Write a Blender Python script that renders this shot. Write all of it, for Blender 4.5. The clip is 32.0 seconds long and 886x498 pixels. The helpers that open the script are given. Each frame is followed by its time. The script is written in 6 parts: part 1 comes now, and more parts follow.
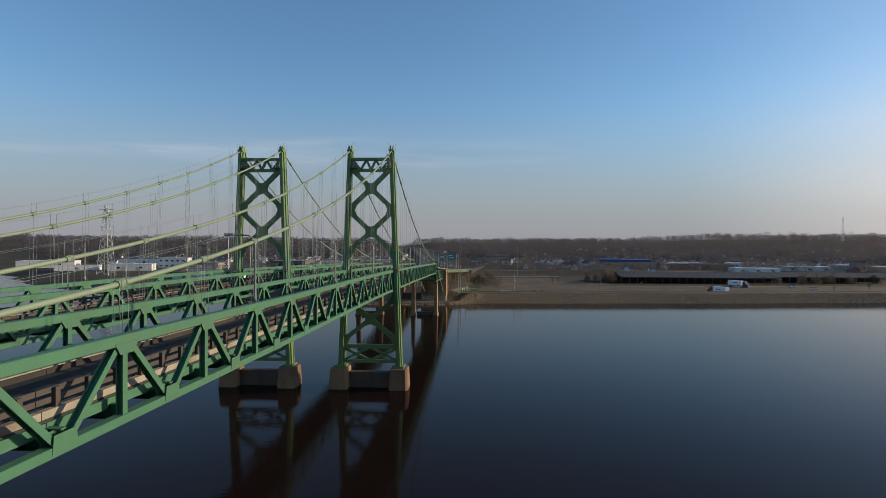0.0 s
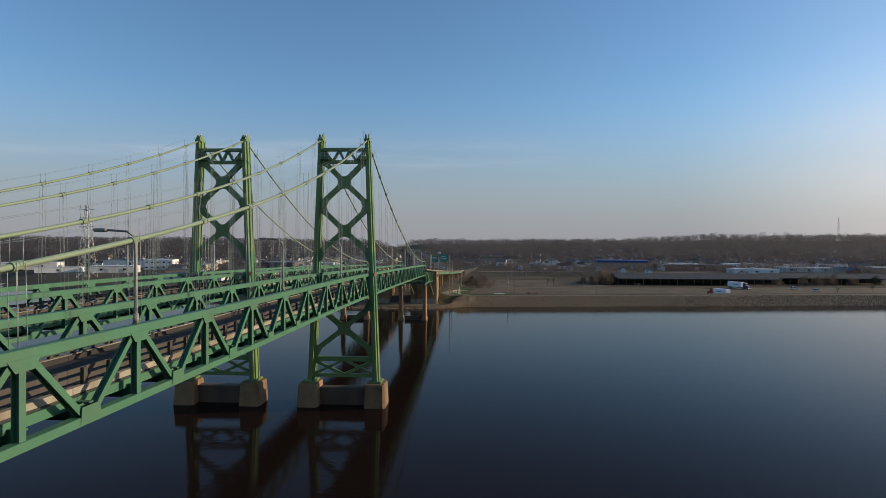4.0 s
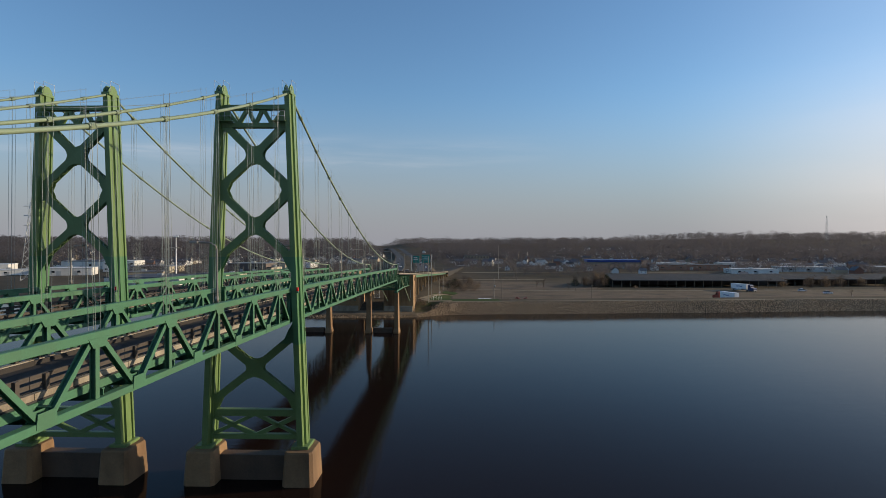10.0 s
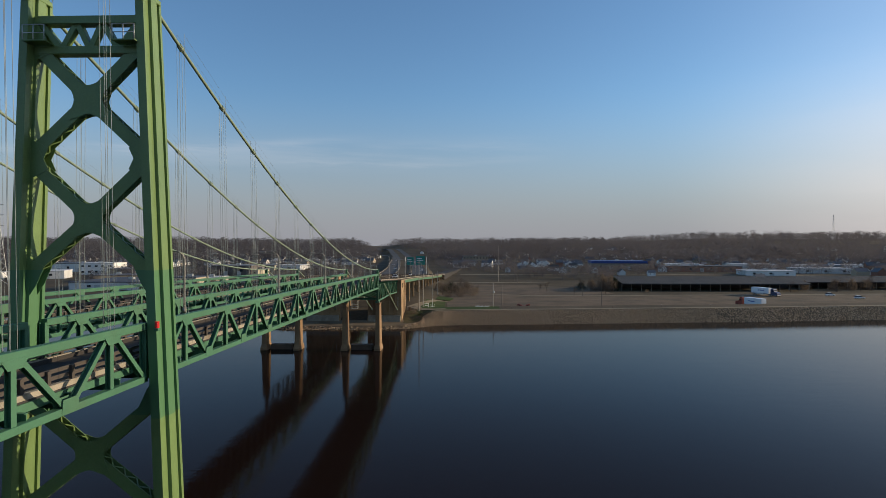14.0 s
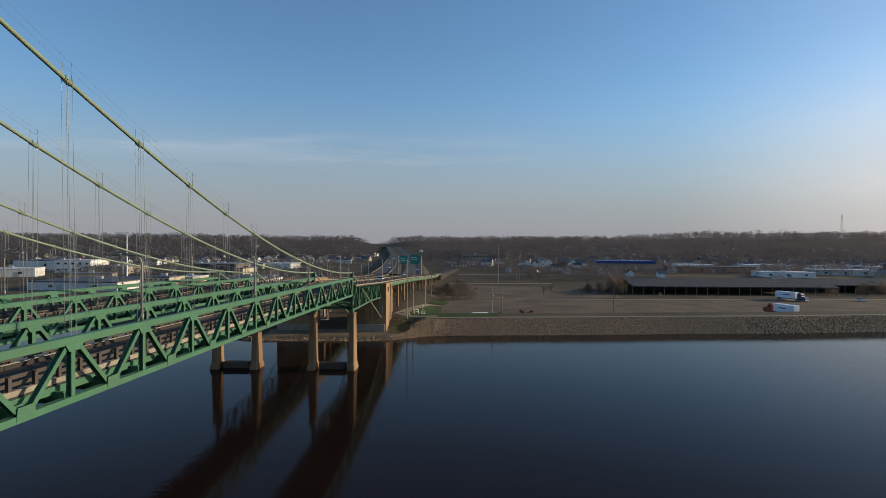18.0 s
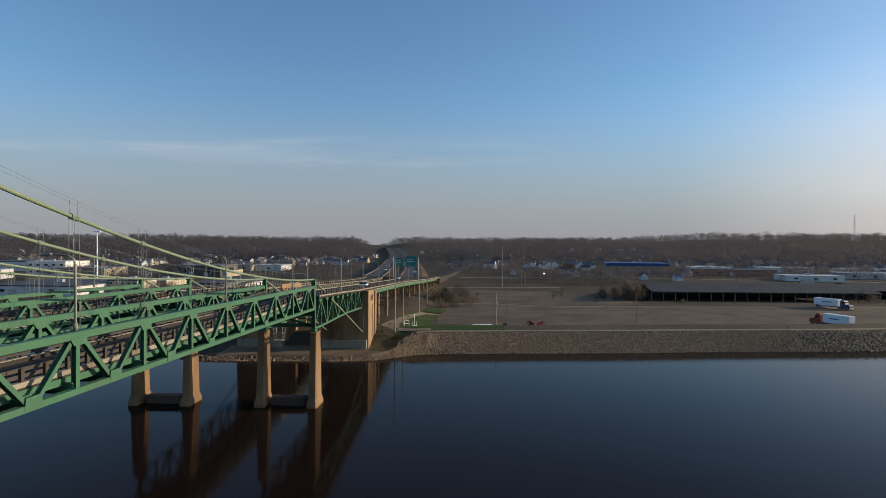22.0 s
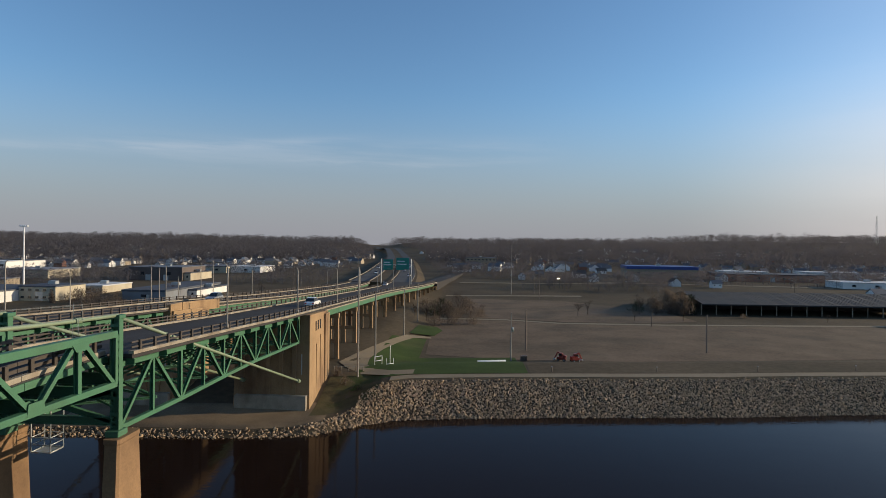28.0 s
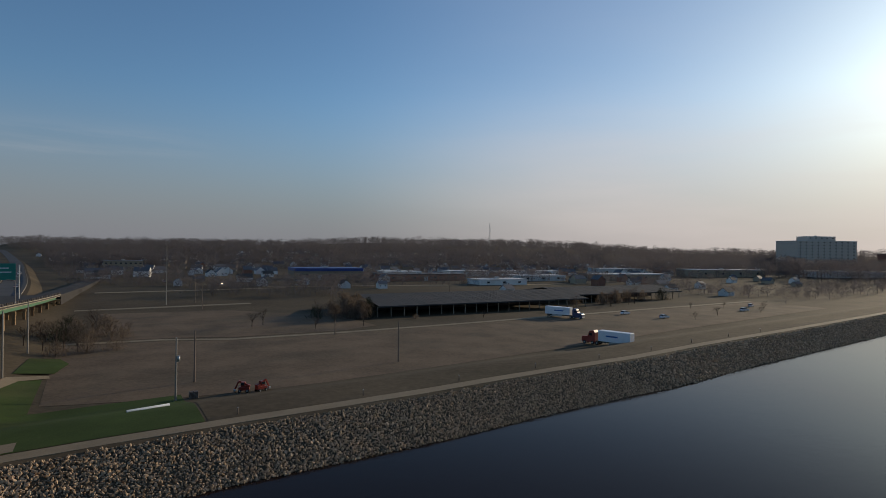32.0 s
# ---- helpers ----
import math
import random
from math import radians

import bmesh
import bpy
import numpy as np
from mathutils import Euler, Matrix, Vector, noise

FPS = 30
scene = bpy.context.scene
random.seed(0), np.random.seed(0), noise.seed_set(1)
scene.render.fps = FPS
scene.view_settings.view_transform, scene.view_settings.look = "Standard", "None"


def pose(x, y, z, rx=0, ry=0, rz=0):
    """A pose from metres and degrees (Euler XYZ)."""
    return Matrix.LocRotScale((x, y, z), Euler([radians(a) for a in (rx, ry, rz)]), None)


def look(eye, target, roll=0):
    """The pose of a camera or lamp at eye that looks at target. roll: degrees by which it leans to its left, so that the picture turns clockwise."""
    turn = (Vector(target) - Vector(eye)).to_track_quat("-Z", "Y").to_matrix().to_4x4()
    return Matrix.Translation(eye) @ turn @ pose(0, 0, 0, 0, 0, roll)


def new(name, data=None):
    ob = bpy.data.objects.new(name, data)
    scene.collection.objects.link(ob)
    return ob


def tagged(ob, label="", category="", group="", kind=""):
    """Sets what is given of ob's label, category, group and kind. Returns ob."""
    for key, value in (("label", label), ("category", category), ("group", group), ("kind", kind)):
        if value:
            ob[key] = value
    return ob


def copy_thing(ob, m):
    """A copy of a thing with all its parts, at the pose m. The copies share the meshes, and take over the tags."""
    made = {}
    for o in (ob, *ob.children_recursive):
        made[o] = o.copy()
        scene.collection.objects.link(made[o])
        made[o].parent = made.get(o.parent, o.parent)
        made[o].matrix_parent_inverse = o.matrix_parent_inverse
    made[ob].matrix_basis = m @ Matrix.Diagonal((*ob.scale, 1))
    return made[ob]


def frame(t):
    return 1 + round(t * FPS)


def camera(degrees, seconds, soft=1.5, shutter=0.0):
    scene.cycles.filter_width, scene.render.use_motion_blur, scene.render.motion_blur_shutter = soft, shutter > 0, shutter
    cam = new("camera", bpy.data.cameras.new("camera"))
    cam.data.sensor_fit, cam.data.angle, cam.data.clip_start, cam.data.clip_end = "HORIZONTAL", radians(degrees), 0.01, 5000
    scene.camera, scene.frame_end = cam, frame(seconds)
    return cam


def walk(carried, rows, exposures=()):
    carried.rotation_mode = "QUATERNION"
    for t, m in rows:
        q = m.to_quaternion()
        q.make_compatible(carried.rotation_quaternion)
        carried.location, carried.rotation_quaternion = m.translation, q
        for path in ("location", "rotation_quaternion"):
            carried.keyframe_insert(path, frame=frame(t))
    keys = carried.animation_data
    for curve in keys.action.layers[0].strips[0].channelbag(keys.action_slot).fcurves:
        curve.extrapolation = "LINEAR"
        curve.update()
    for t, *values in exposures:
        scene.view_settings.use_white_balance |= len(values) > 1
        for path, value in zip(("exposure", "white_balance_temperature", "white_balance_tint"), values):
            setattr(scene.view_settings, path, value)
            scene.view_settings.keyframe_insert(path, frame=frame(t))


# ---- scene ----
cam = camera(74.37, 32.0, 0.55)
PATH = [
    (0, (20.383, -110.177, 27.204), (20.263, -108.181, 27.188), 0.3),
    (0.5, (20.767, -109.168, 27.247), (20.649, -107.171, 27.233), 0.2),
    (1, (21.074, -108.059, 27.275), (20.958, -106.062, 27.261), 0.1),
    (1.5, (21.295, -106.81, 27.283), (21.18, -104.813, 27.269), 0.2),
    (2, (21.495, -105.422, 27.27), (21.381, -103.425, 27.255), 0.3),
    (2.5, (21.705, -103.941, 27.218), (21.594, -101.944, 27.204), 0.3),
    (3, (21.835, -102.299, 27.15), (21.727, -100.302, 27.136), 0.3),
    (3.5, (21.91, -100.478, 27.087), (21.803, -98.48, 27.075), 0.3),
    (5.5, (22.213, -92.378, 27.202), (22.125, -90.38, 27.185), 0.1),
    (6, (22.285, -90.316, 27.182), (22.204, -88.318, 27.166), 0.2),
    (6.5, (22.445, -88.053, 27.151), (22.37, -86.054, 27.135), 0.1),
    (7, (22.691, -85.586, 27.141), (22.622, -83.587, 27.125), 0.2),
    (7.5, (22.96, -82.919, 27.156), (22.892, -80.92, 27.138), 0.1),
    (8, (23.163, -80.096, 27.177), (23.097, -78.097, 27.158), 0.1),
    (8.5, (23.34, -77.123, 27.217), (23.277, -75.124, 27.2), -0.0),
    (9, (23.543, -74.033, 27.278), (23.481, -72.034, 27.261), 0.1),
    (9.5, (23.722, -70.879, 27.353), (23.663, -68.88, 27.338), 0.1),
    (10, (23.896, -67.675, 27.391), (23.838, -65.676, 27.375), 0.1),
    (12, (25.087, -53.912, 27.422), (25.026, -51.913, 27.408), 0.0),
    (12.5, (25.278, -50.508, 27.482), (25.216, -48.509, 27.467), 0.0),
    (13, (25.472, -47.194, 27.547), (25.414, -45.194, 27.53), 0.1),
    (13.5, (25.633, -43.835, 27.553), (25.575, -41.836, 27.535), -0.0),
    (14, (25.857, -40.362, 27.66), (25.799, -38.363, 27.645), -0.0),
    (14.5, (26.212, -36.971, 27.737), (26.155, -34.972, 27.721), 0.2),
    (16.5, (26.997, -23.573, 27.965), (26.94, -21.574, 27.945), 0.3),
    (17, (27.244, -20.346, 27.935), (27.184, -18.347, 27.915), 0.4),
    (17.5, (27.562, -17.171, 27.862), (27.502, -15.172, 27.842), 0.4),
    (18, (27.935, -13.963, 27.773), (27.874, -11.964, 27.751), 0.3),
    (18.5, (28.293, -10.65, 27.694), (28.231, -8.651, 27.674), 0.5),
    (19, (28.54, -7.249, 27.608), (28.476, -5.25, 27.589), 0.3),
    (19.5, (28.715, -3.647, 27.583), (28.651, -1.648, 27.565), 0.5),
    (20, (28.809, 0.094, 27.54), (28.745, 2.093, 27.523), 0.4),
    (20.5, (28.975, 3.929, 27.437), (28.911, 5.928, 27.421), 0.4),
    (21, (29.12, 7.879, 27.33), (29.053, 9.878, 27.313), 0.3),
    (21.5, (29.163, 11.873, 27.237), (29.095, 13.872, 27.221), 0.3),
    (22, (29.14, 15.971, 27.157), (29.07, 17.97, 27.14), 0.4),
    (22.5, (29.243, 20.265, 27.064), (29.171, 22.264, 27.047), 0.4),
    (23, (29.312, 24.691, 26.96), (29.237, 26.689, 26.945), 0.4),
    (23.5, (29.279, 29.235, 26.84), (29.203, 31.234, 26.825), 0.4),
    (24, (29.244, 33.872, 26.728), (29.166, 35.87, 26.714), 0.3),
    (24.5, (29.277, 38.513, 26.622), (29.201, 40.511, 26.607), 0.3),
    (25, (29.315, 43.222, 26.559), (29.24, 45.22, 26.543), 0.3),
    (25.5, (29.093, 47.859, 26.537), (29.017, 49.858, 26.525), 0.4),
    (27.5, (29.34, 66.889, 26.497), (29.264, 68.887, 26.482), 0.7),
    (28, (29.364, 71.408, 26.505), (29.286, 73.406, 26.49), 0.7),
    (28.5, (29.264, 75.617, 26.601), (29.185, 77.615, 26.585), 0.8),
    (29, (29.119, 79.524, 26.717), (29.038, 81.523, 26.701), 0.6),
    (29.5, (28.947, 83.01, 26.832), (28.863, 85.009, 26.814), 0.5),
    (30, (28.82, 85.998, 26.987), (28.755, 87.997, 26.975), 0.4),
    (31, (28.551, 90.179, 26.99), (28.848, 92.157, 26.984), 0.5),
    (31.5, (28.625, 91.892, 26.969), (29.254, 93.791, 26.967), 0.4),
    (32, (28.642, 93.335, 26.806), (29.651, 95.062, 26.81), 0.8),
]
walk(cam, [(t, look(e, a, r)) for t, e, a, r in PATH], [(0, 0.0), (30.0, 0.0), (31.0, -0.12), (32.0, -0.55)])

# ---- world, sun and exposure ----
SUN_AZ, SUN_EL = 77.5, 12.5          # degrees clockwise from +y, and above the horizon
world = bpy.data.worlds.new("sky")
scene.world = world
world.use_nodes = True
wn, wl = world.node_tree.nodes, world.node_tree.links
wn.clear()
w_out = wn.new("ShaderNodeOutputWorld")
w_bg = wn.new("ShaderNodeBackground")
w_sky = wn.new("ShaderNodeTexSky")
w_sky.sky_type, w_sky.sun_disc = "NISHITA", False
w_sky.sun_elevation, w_sky.sun_rotation = radians(SUN_EL), radians(SUN_AZ)
w_sky.air_density, w_sky.dust_density, w_sky.ozone_density = 1.0, 0.7, 1.6
w_bg.inputs["Strength"].default_value = 0.128
w_tint = wn.new("ShaderNodeMix")
w_tint.data_type, w_tint.blend_type = "RGBA", "MULTIPLY"
w_tint.inputs["Factor"].default_value = 1.0
w_tint.inputs["B"].default_value = (0.83, 1.09, 1.35, 1)
wl.new(w_sky.outputs[0], w_tint.inputs["A"])
# thin high haze and two long streaks of cirrus
def w_math(op, a, b=None, c=None):
    n = wn.new("ShaderNodeMath")
    n.operation = op
    for i, v in enumerate((a, b, c)):
        if v is None:
            continue
        if isinstance(v, (int, float)):
            n.inputs[i].default_value = v
        else:
            wl.new(v, n.inputs[i])
    return n.outputs[0]

def w_step(v, a, b):
    n = wn.new("ShaderNodeMapRange")
    n.interpolation_type = "SMOOTHSTEP"
    n.inputs["From Min"].default_value, n.inputs["From Max"].default_value = a, b
    wl.new(v, n.inputs["Value"])
    return n.outputs[0]

w_co = wn.new("ShaderNodeTexCoord")
w_map = wn.new("ShaderNodeMapping")
w_map.inputs["Scale"].default_value = (2.0, 2.0, 22.0)
w_noise = wn.new("ShaderNodeTexNoise")
w_noise.inputs["Scale"].default_value, w_noise.inputs["Detail"].default_value, w_noise.inputs["Roughness"].default_value = 2.2, 6, 0.55
wl.new(w_co.outputs["Generated"], w_map.inputs["Vector"])
wl.new(w_map.outputs[0], w_noise.inputs["Vector"])
w_dir = wn.new("ShaderNodeSeparateXYZ")
wl.new(w_co.outputs["Generated"], w_dir.inputs[0])
w_cirrus = None
for w_z0, w_x0, w_slope, w_xa, w_xb, w_wide in ((0.176, -0.175, 0.10, -0.75, -0.12, 0.007), (0.1335, 0.0, -0.012, -0.34, 0.06, 0.0045), (0.155, 0.0, 0.03, -0.6, 0.2, 0.02)):
    w_line = w_math("MULTIPLY_ADD", w_math("SUBTRACT", w_dir.outputs["X"], w_x0), w_slope, w_z0)
    w_off = w_math("MULTIPLY_ADD", w_math("SUBTRACT", w_noise.outputs[0], 0.5), 0.02, w_math("SUBTRACT", w_dir.outputs["Z"], w_line))
    w_bell = w_math("POWER", 2.718, w_math("MULTIPLY", w_math("POWER", w_math("DIVIDE", w_off, w_wide), 2.0), -1.0))
    w_ends = w_math("MULTIPLY", w_step(w_dir.outputs["X"], w_xa, w_xa + 0.12), w_step(w_dir.outputs["X"], w_xb, w_xb - 0.16))
    w_one = w_math("MULTIPLY", w_math("MULTIPLY", w_bell, w_ends), w_step(w_noise.outputs[0], 0.3, 0.62))
    w_cirrus = w_one if w_cirrus is None else w_math("ADD", w_cirrus, w_one)
w_rng = w_math("MULTIPLY", w_cirrus, 0.16)
w_sep = wn.new("ShaderNodeSeparateXYZ")
wl.new(w_co.outputs["Generated"], w_sep.inputs[0])
w_low = wn.new("ShaderNodeMapRange")
w_low.inputs["From Min"].default_value, w_low.inputs["From Max"].default_value = 0.0, 0.26
w_low.inputs["To Min"].default_value, w_low.inputs["To Max"].default_value = 0.92, 0.0
w_low.interpolation_type = "SMOOTHSTEP"
wl.new(w_sep.outputs["Z"], w_low.inputs["Value"])
w_haze = wn.new("ShaderNodeMix")
w_haze.data_type = "RGBA"
w_haze.inputs["B"].default_value = (2.5, 2.5, 2.84, 1)
wl.new(w_low.outputs[0], w_haze.inputs["Factor"])
wl.new(w_tint.outputs["Result"], w_haze.inputs["A"])
w_cir = wn.new("ShaderNodeMix")
w_cir.data_type = "RGBA"
w_cir.inputs["B"].default_value = (5.0, 5.2, 5.6, 1)
wl.new(w_rng, w_cir.inputs["Factor"])
wl.new(w_haze.outputs["Result"], w_cir.inputs["A"])
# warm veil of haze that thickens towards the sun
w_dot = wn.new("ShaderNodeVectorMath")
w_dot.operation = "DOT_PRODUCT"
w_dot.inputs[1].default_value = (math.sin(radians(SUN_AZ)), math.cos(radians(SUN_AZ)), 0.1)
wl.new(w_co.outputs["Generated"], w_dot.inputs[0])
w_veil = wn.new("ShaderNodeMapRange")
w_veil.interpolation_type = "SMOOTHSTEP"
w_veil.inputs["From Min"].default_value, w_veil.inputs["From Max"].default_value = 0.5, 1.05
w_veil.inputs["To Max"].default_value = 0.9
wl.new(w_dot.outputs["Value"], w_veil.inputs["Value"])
w_map2 = wn.new("ShaderNodeMapping")
w_map2.inputs["Scale"].default_value = (1.0, 1.0, 6.0)
w_noise2 = wn.new("ShaderNodeTexNoise")
w_noise2.inputs["Scale"].default_value, w_noise2.inputs["Detail"].default_value, w_noise2.inputs["Roughness"].default_value = 1.6, 5, 0.5
wl.new(w_co.outputs["Generated"], w_map2.inputs["Vector"])
wl.new(w_map2.outputs[0], w_noise2.inputs["Vector"])
w_amt = wn.new("ShaderNodeMath")
w_amt.operation = "MULTIPLY"
w_cl = wn.new("ShaderNodeMapRange")
w_cl.inputs["From Min"].default_value, w_cl.inputs["From Max"].default_value = 0.35, 0.65
w_cl.inputs["To Min"].default_value, w_cl.inputs["To Max"].default_value = 0.6, 1.0
wl.new(w_noise2.outputs[0], w_cl.inputs["Value"])
wl.new(w_veil.outputs[0], w_amt.inputs[0])
wl.new(w_cl.outputs[0], w_amt.inputs[1])
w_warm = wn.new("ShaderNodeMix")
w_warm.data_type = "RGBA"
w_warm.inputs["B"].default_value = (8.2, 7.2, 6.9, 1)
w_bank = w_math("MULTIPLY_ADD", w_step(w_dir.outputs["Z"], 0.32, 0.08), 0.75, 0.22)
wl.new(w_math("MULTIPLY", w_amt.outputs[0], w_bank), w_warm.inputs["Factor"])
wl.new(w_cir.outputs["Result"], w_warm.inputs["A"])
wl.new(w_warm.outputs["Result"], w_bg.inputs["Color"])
wl.new(w_bg.outputs[0], w_out.inputs["Surface"])
sun_data = bpy.data.lights.new("sun", "SUN")
sun_data.energy, sun_data.angle, sun_data.color = 4.7, radians(0.6), (1.0, 0.82, 0.58)
sun = new("sun", sun_data)
sun_dir = Vector((math.sin(radians(SUN_AZ)) * math.cos(radians(SUN_EL)), math.cos(radians(SUN_AZ)) * math.cos(radians(SUN_EL)), math.sin(radians(SUN_EL))))
sun.matrix_world = look(sun_dir * 400, (0, 0, 0))

# ---- materials ----
def material(name, base, rough=0.7, metal=0.0, vary=0.25, scale=2.0, fine=30.0, bump=0.15, stain=None, stain_amount=0.0, island=0.0, per_object=0.0, spec=0.5):
    m = bpy.data.materials.new(name)
    m.use_nodes = True
    n, l = m.node_tree.nodes, m.node_tree.links
    b = n["Principled BSDF"]
    b.inputs["Roughness"].default_value, b.inputs["Metallic"].default_value = rough, metal
    b.inputs["Specular IOR Level"].default_value = spec
    geo = n.new("ShaderNodeNewGeometry")
    big, small = n.new("ShaderNodeTexNoise"), n.new("ShaderNodeTexNoise")
    for t, s, d in ((big, scale, 5), (small, fine, 4)):
        t.inputs["Scale"].default_value, t.inputs["Detail"].default_value, t.inputs["Roughness"].default_value = s, d, 0.6
        l.new(geo.outputs["Position"], t.inputs["Vector"])
    ramp = n.new("ShaderNodeMapRange")
    ramp.inputs["From Min"].default_value, ramp.inputs["From Max"].default_value = 0.3, 0.7
    ramp.inputs["To Min"].default_value, ramp.inputs["To Max"].default_value = 1 - vary, 1 + vary
    add = n.new("ShaderNodeMath")
    add.operation = "MULTIPLY_ADD"
    add.inputs[1].default_value, add.inputs[2].default_value = 0.45, 0.0
    l.new(small.outputs[0], add.inputs[0])
    mixv = n.new("ShaderNodeMath")
    mixv.operation = "MULTIPLY_ADD"
    mixv.inputs[1].default_value = 0.55
    l.new(big.outputs[0], mixv.inputs[0])
    l.new(add.outputs[0], mixv.inputs[2])
    l.new(mixv.outputs[0], ramp.inputs["Value"])
    value = ramp.outputs[0]
    for amount, source in ((island, geo.outputs["Random Per Island"]), (per_object, None)):
        if not amount:
            continue
        if source is None:
            source = n.new("ShaderNodeObjectInfo").outputs["Random"]
        r2 = n.new("ShaderNodeMapRange")
        r2.inputs["To Min"].default_value, r2.inputs["To Max"].default_value = 1 - amount, 1 + amount
        l.new(source, r2.inputs["Value"])
        mul = n.new("ShaderNodeMath")
        mul.operation = "MULTIPLY"
        l.new(value, mul.inputs[0])
        l.new(r2.outputs[0], mul.inputs[1])
        value = mul.outputs[0]
    col = n.new("ShaderNodeMix")
    col.data_type, col.blend_type = "RGBA", "MULTIPLY"
    col.inputs["Factor"].default_value = 1.0
    if stain:
        sm = n.new("ShaderNodeMix")
        sm.data_type = "RGBA"
        sn = n.new("ShaderNodeTexNoise")
        sn.inputs["Scale"].default_value, sn.inputs["Detail"].default_value = scale * 0.45, 6
        mp = n.new("ShaderNodeMapping")
        mp.inputs["Scale"].default_value = (1, 1, 0.35)
        l.new(geo.outputs["Position"], mp.inputs["Vector"])
        l.new(mp.outputs[0], sn.inputs["Vector"])
        sr = n.new("ShaderNodeMapRange")
        sr.inputs["From Min"].default_value, sr.inputs["From Max"].default_value = 0.48, 0.68
        sr.inputs["To Max"].default_value = stain_amount
        l.new(sn.outputs[0], sr.inputs["Value"])
        l.new(sr.outputs[0], sm.inputs["Factor"])
        sm.inputs["A"].default_value, sm.inputs["B"].default_value = (*base, 1), (*stain, 1)
        l.new(sm.outputs["Result"], col.inputs["A"])
    else:
        col.inputs["A"].default_value = (*base, 1)
    l.new(value, col.inputs["B"])
    l.new(col.outputs["Result"], b.inputs["Base Color"])
    if bump:
        bp = n.new("ShaderNodeBump")
        bp.inputs["Strength"].default_value, bp.inputs["Distance"].default_value = bump, 0.05
        l.new(small.outputs[0], bp.inputs["Height"])
        l.new(bp.outputs[0], b.inputs["Normal"])
    return m

GREEN = material("green_steel_paint", (0.045, 0.142, 0.074), 0.6, 0, 0.16, 0.6, 9, 0.05, (0.06, 0.115, 0.06), 0.5)
TOWER_GREEN = material("tower_steel_paint", (0.14, 0.212, 0.07), 0.42, 0, 0.18, 0.5, 8, 0.05, (0.1, 0.17, 0.06), 0.5)
CABLE = material("cable_wrapping_paint", (0.2, 0.25, 0.16), 0.5, 0, 0.15, 0.6, 12, 0.05)
WIRE = material("galvanised_wire", (0.22, 0.25, 0.24), 0.5, 0.3, 0.1, 1, 20, 0)
ASPHALT = material("asphalt", (0.046, 0.042, 0.04), 0.9, 0, 0.25, 0.35, 14, 0.1, (0.045, 0.043, 0.042), 0.6, spec=0.2)
HIGHWAY = material("worn_grey_asphalt", (0.085, 0.083, 0.082), 0.9, 0, 0.2, 0.1, 4, 0.05, (0.06, 0.06, 0.06), 0.6, spec=0.2)
PALE_CONCRETE = material("pale_concrete", (0.29, 0.25, 0.19), 0.85, 0, 0.3, 0.8, 10, 0.15, (0.15, 0.11, 0.075), 0.85)
PIER_CONCRETE = material("ochre_concrete", (0.31, 0.198, 0.1), 0.88, 0, 0.28, 0.4, 6, 0.25, (0.115, 0.06, 0.03), 0.85)
COLUMN_CONCRETE = material("brown_concrete", (0.245, 0.145, 0.07), 0.88, 0, 0.28, 0.4, 6, 0.25, (0.12, 0.068, 0.034), 0.85)
# stained tower pier walls; on the tie walls this dark stands for shade
WET_SHADED_CONCRETE = material("stained_wet_shaded_concrete", (0.1, 0.06, 0.036), 0.7, 0, 0.3, 0.5, 6, 0.25, (0.05, 0.032, 0.022), 0.8)
RAIL = material("weathered_rail", (0.06, 0.047, 0.038), 0.7, 0.1, 0.25, 1.0, 15, 0.1)
POLE = material("weathered_pole", (0.26, 0.235, 0.2), 0.7, 0.0, 0.2, 1.0, 14, 0.04)
GALV = material("galvanised_pole", (0.42, 0.43, 0.42), 0.45, 0.5, 0.12, 1.0, 14, 0.03)
ROCK = material("riprap_limestone", (0.47, 0.335, 0.21), 0.9, 0, 0.2, 0.8, 8, 0.3, island=0.4, per_object=0.25, spec=0.2)
GRAVEL_LOT = material("gravel_lot", (0.15, 0.106, 0.068), 0.95, 0, 0.4, 0.09, 1.6, 0.12, (0.085, 0.068, 0.046), 0.85, spec=0.15)
GRASS = material("dormant_grass", (0.05, 0.074, 0.02), 0.95, 0, 0.35, 0.12, 5, 0.2, (0.085, 0.08, 0.036), 0.6, spec=0.1)
ROUGH_BANK = material("rough_bank", (0.085, 0.072, 0.036), 0.95, 0, 0.45, 0.5, 6, 0.3, (0.045, 0.055, 0.02), 0.9, spec=0.1)
SAND = material("sunlit_river_sand", (0.21, 0.155, 0.10), 0.95, 0, 0.3, 0.2, 4, 0.1, (0.12, 0.09, 0.06), 0.7, spec=0.1)
EARTH = material("earth_and_scrub", (0.096, 0.073, 0.046), 0.95, 0, 0.45, 0.03, 0.9, 0.1, (0.065, 0.055, 0.035), 0.8, spec=0.1)
PATH_PALE = material("pale_path", (0.235, 0.185, 0.12), 0.9, 0, 0.2, 0.2, 4, 0.1, spec=0.2)
# greyer and lighter than BARK: distance haze is put into this colour
WOODS = material("haze_greyed_branches", (0.134, 0.121, 0.122), 0.95, 0, 0.3, 0.01, 0.4, 0, island=0.05, spec=0.05)
BARK = material("bare_branches", (0.125, 0.095, 0.075), 0.95, 0, 0.25, 0.01, 0.6, 0, island=0.35, spec=0.1)
WHITE_METAL = material("white_wall", (0.70, 0.675, 0.63), 0.6, 0, 0.1, 0.2, 4, 0.03, (0.5, 0.47, 0.42), 0.5, per_object=0.15)
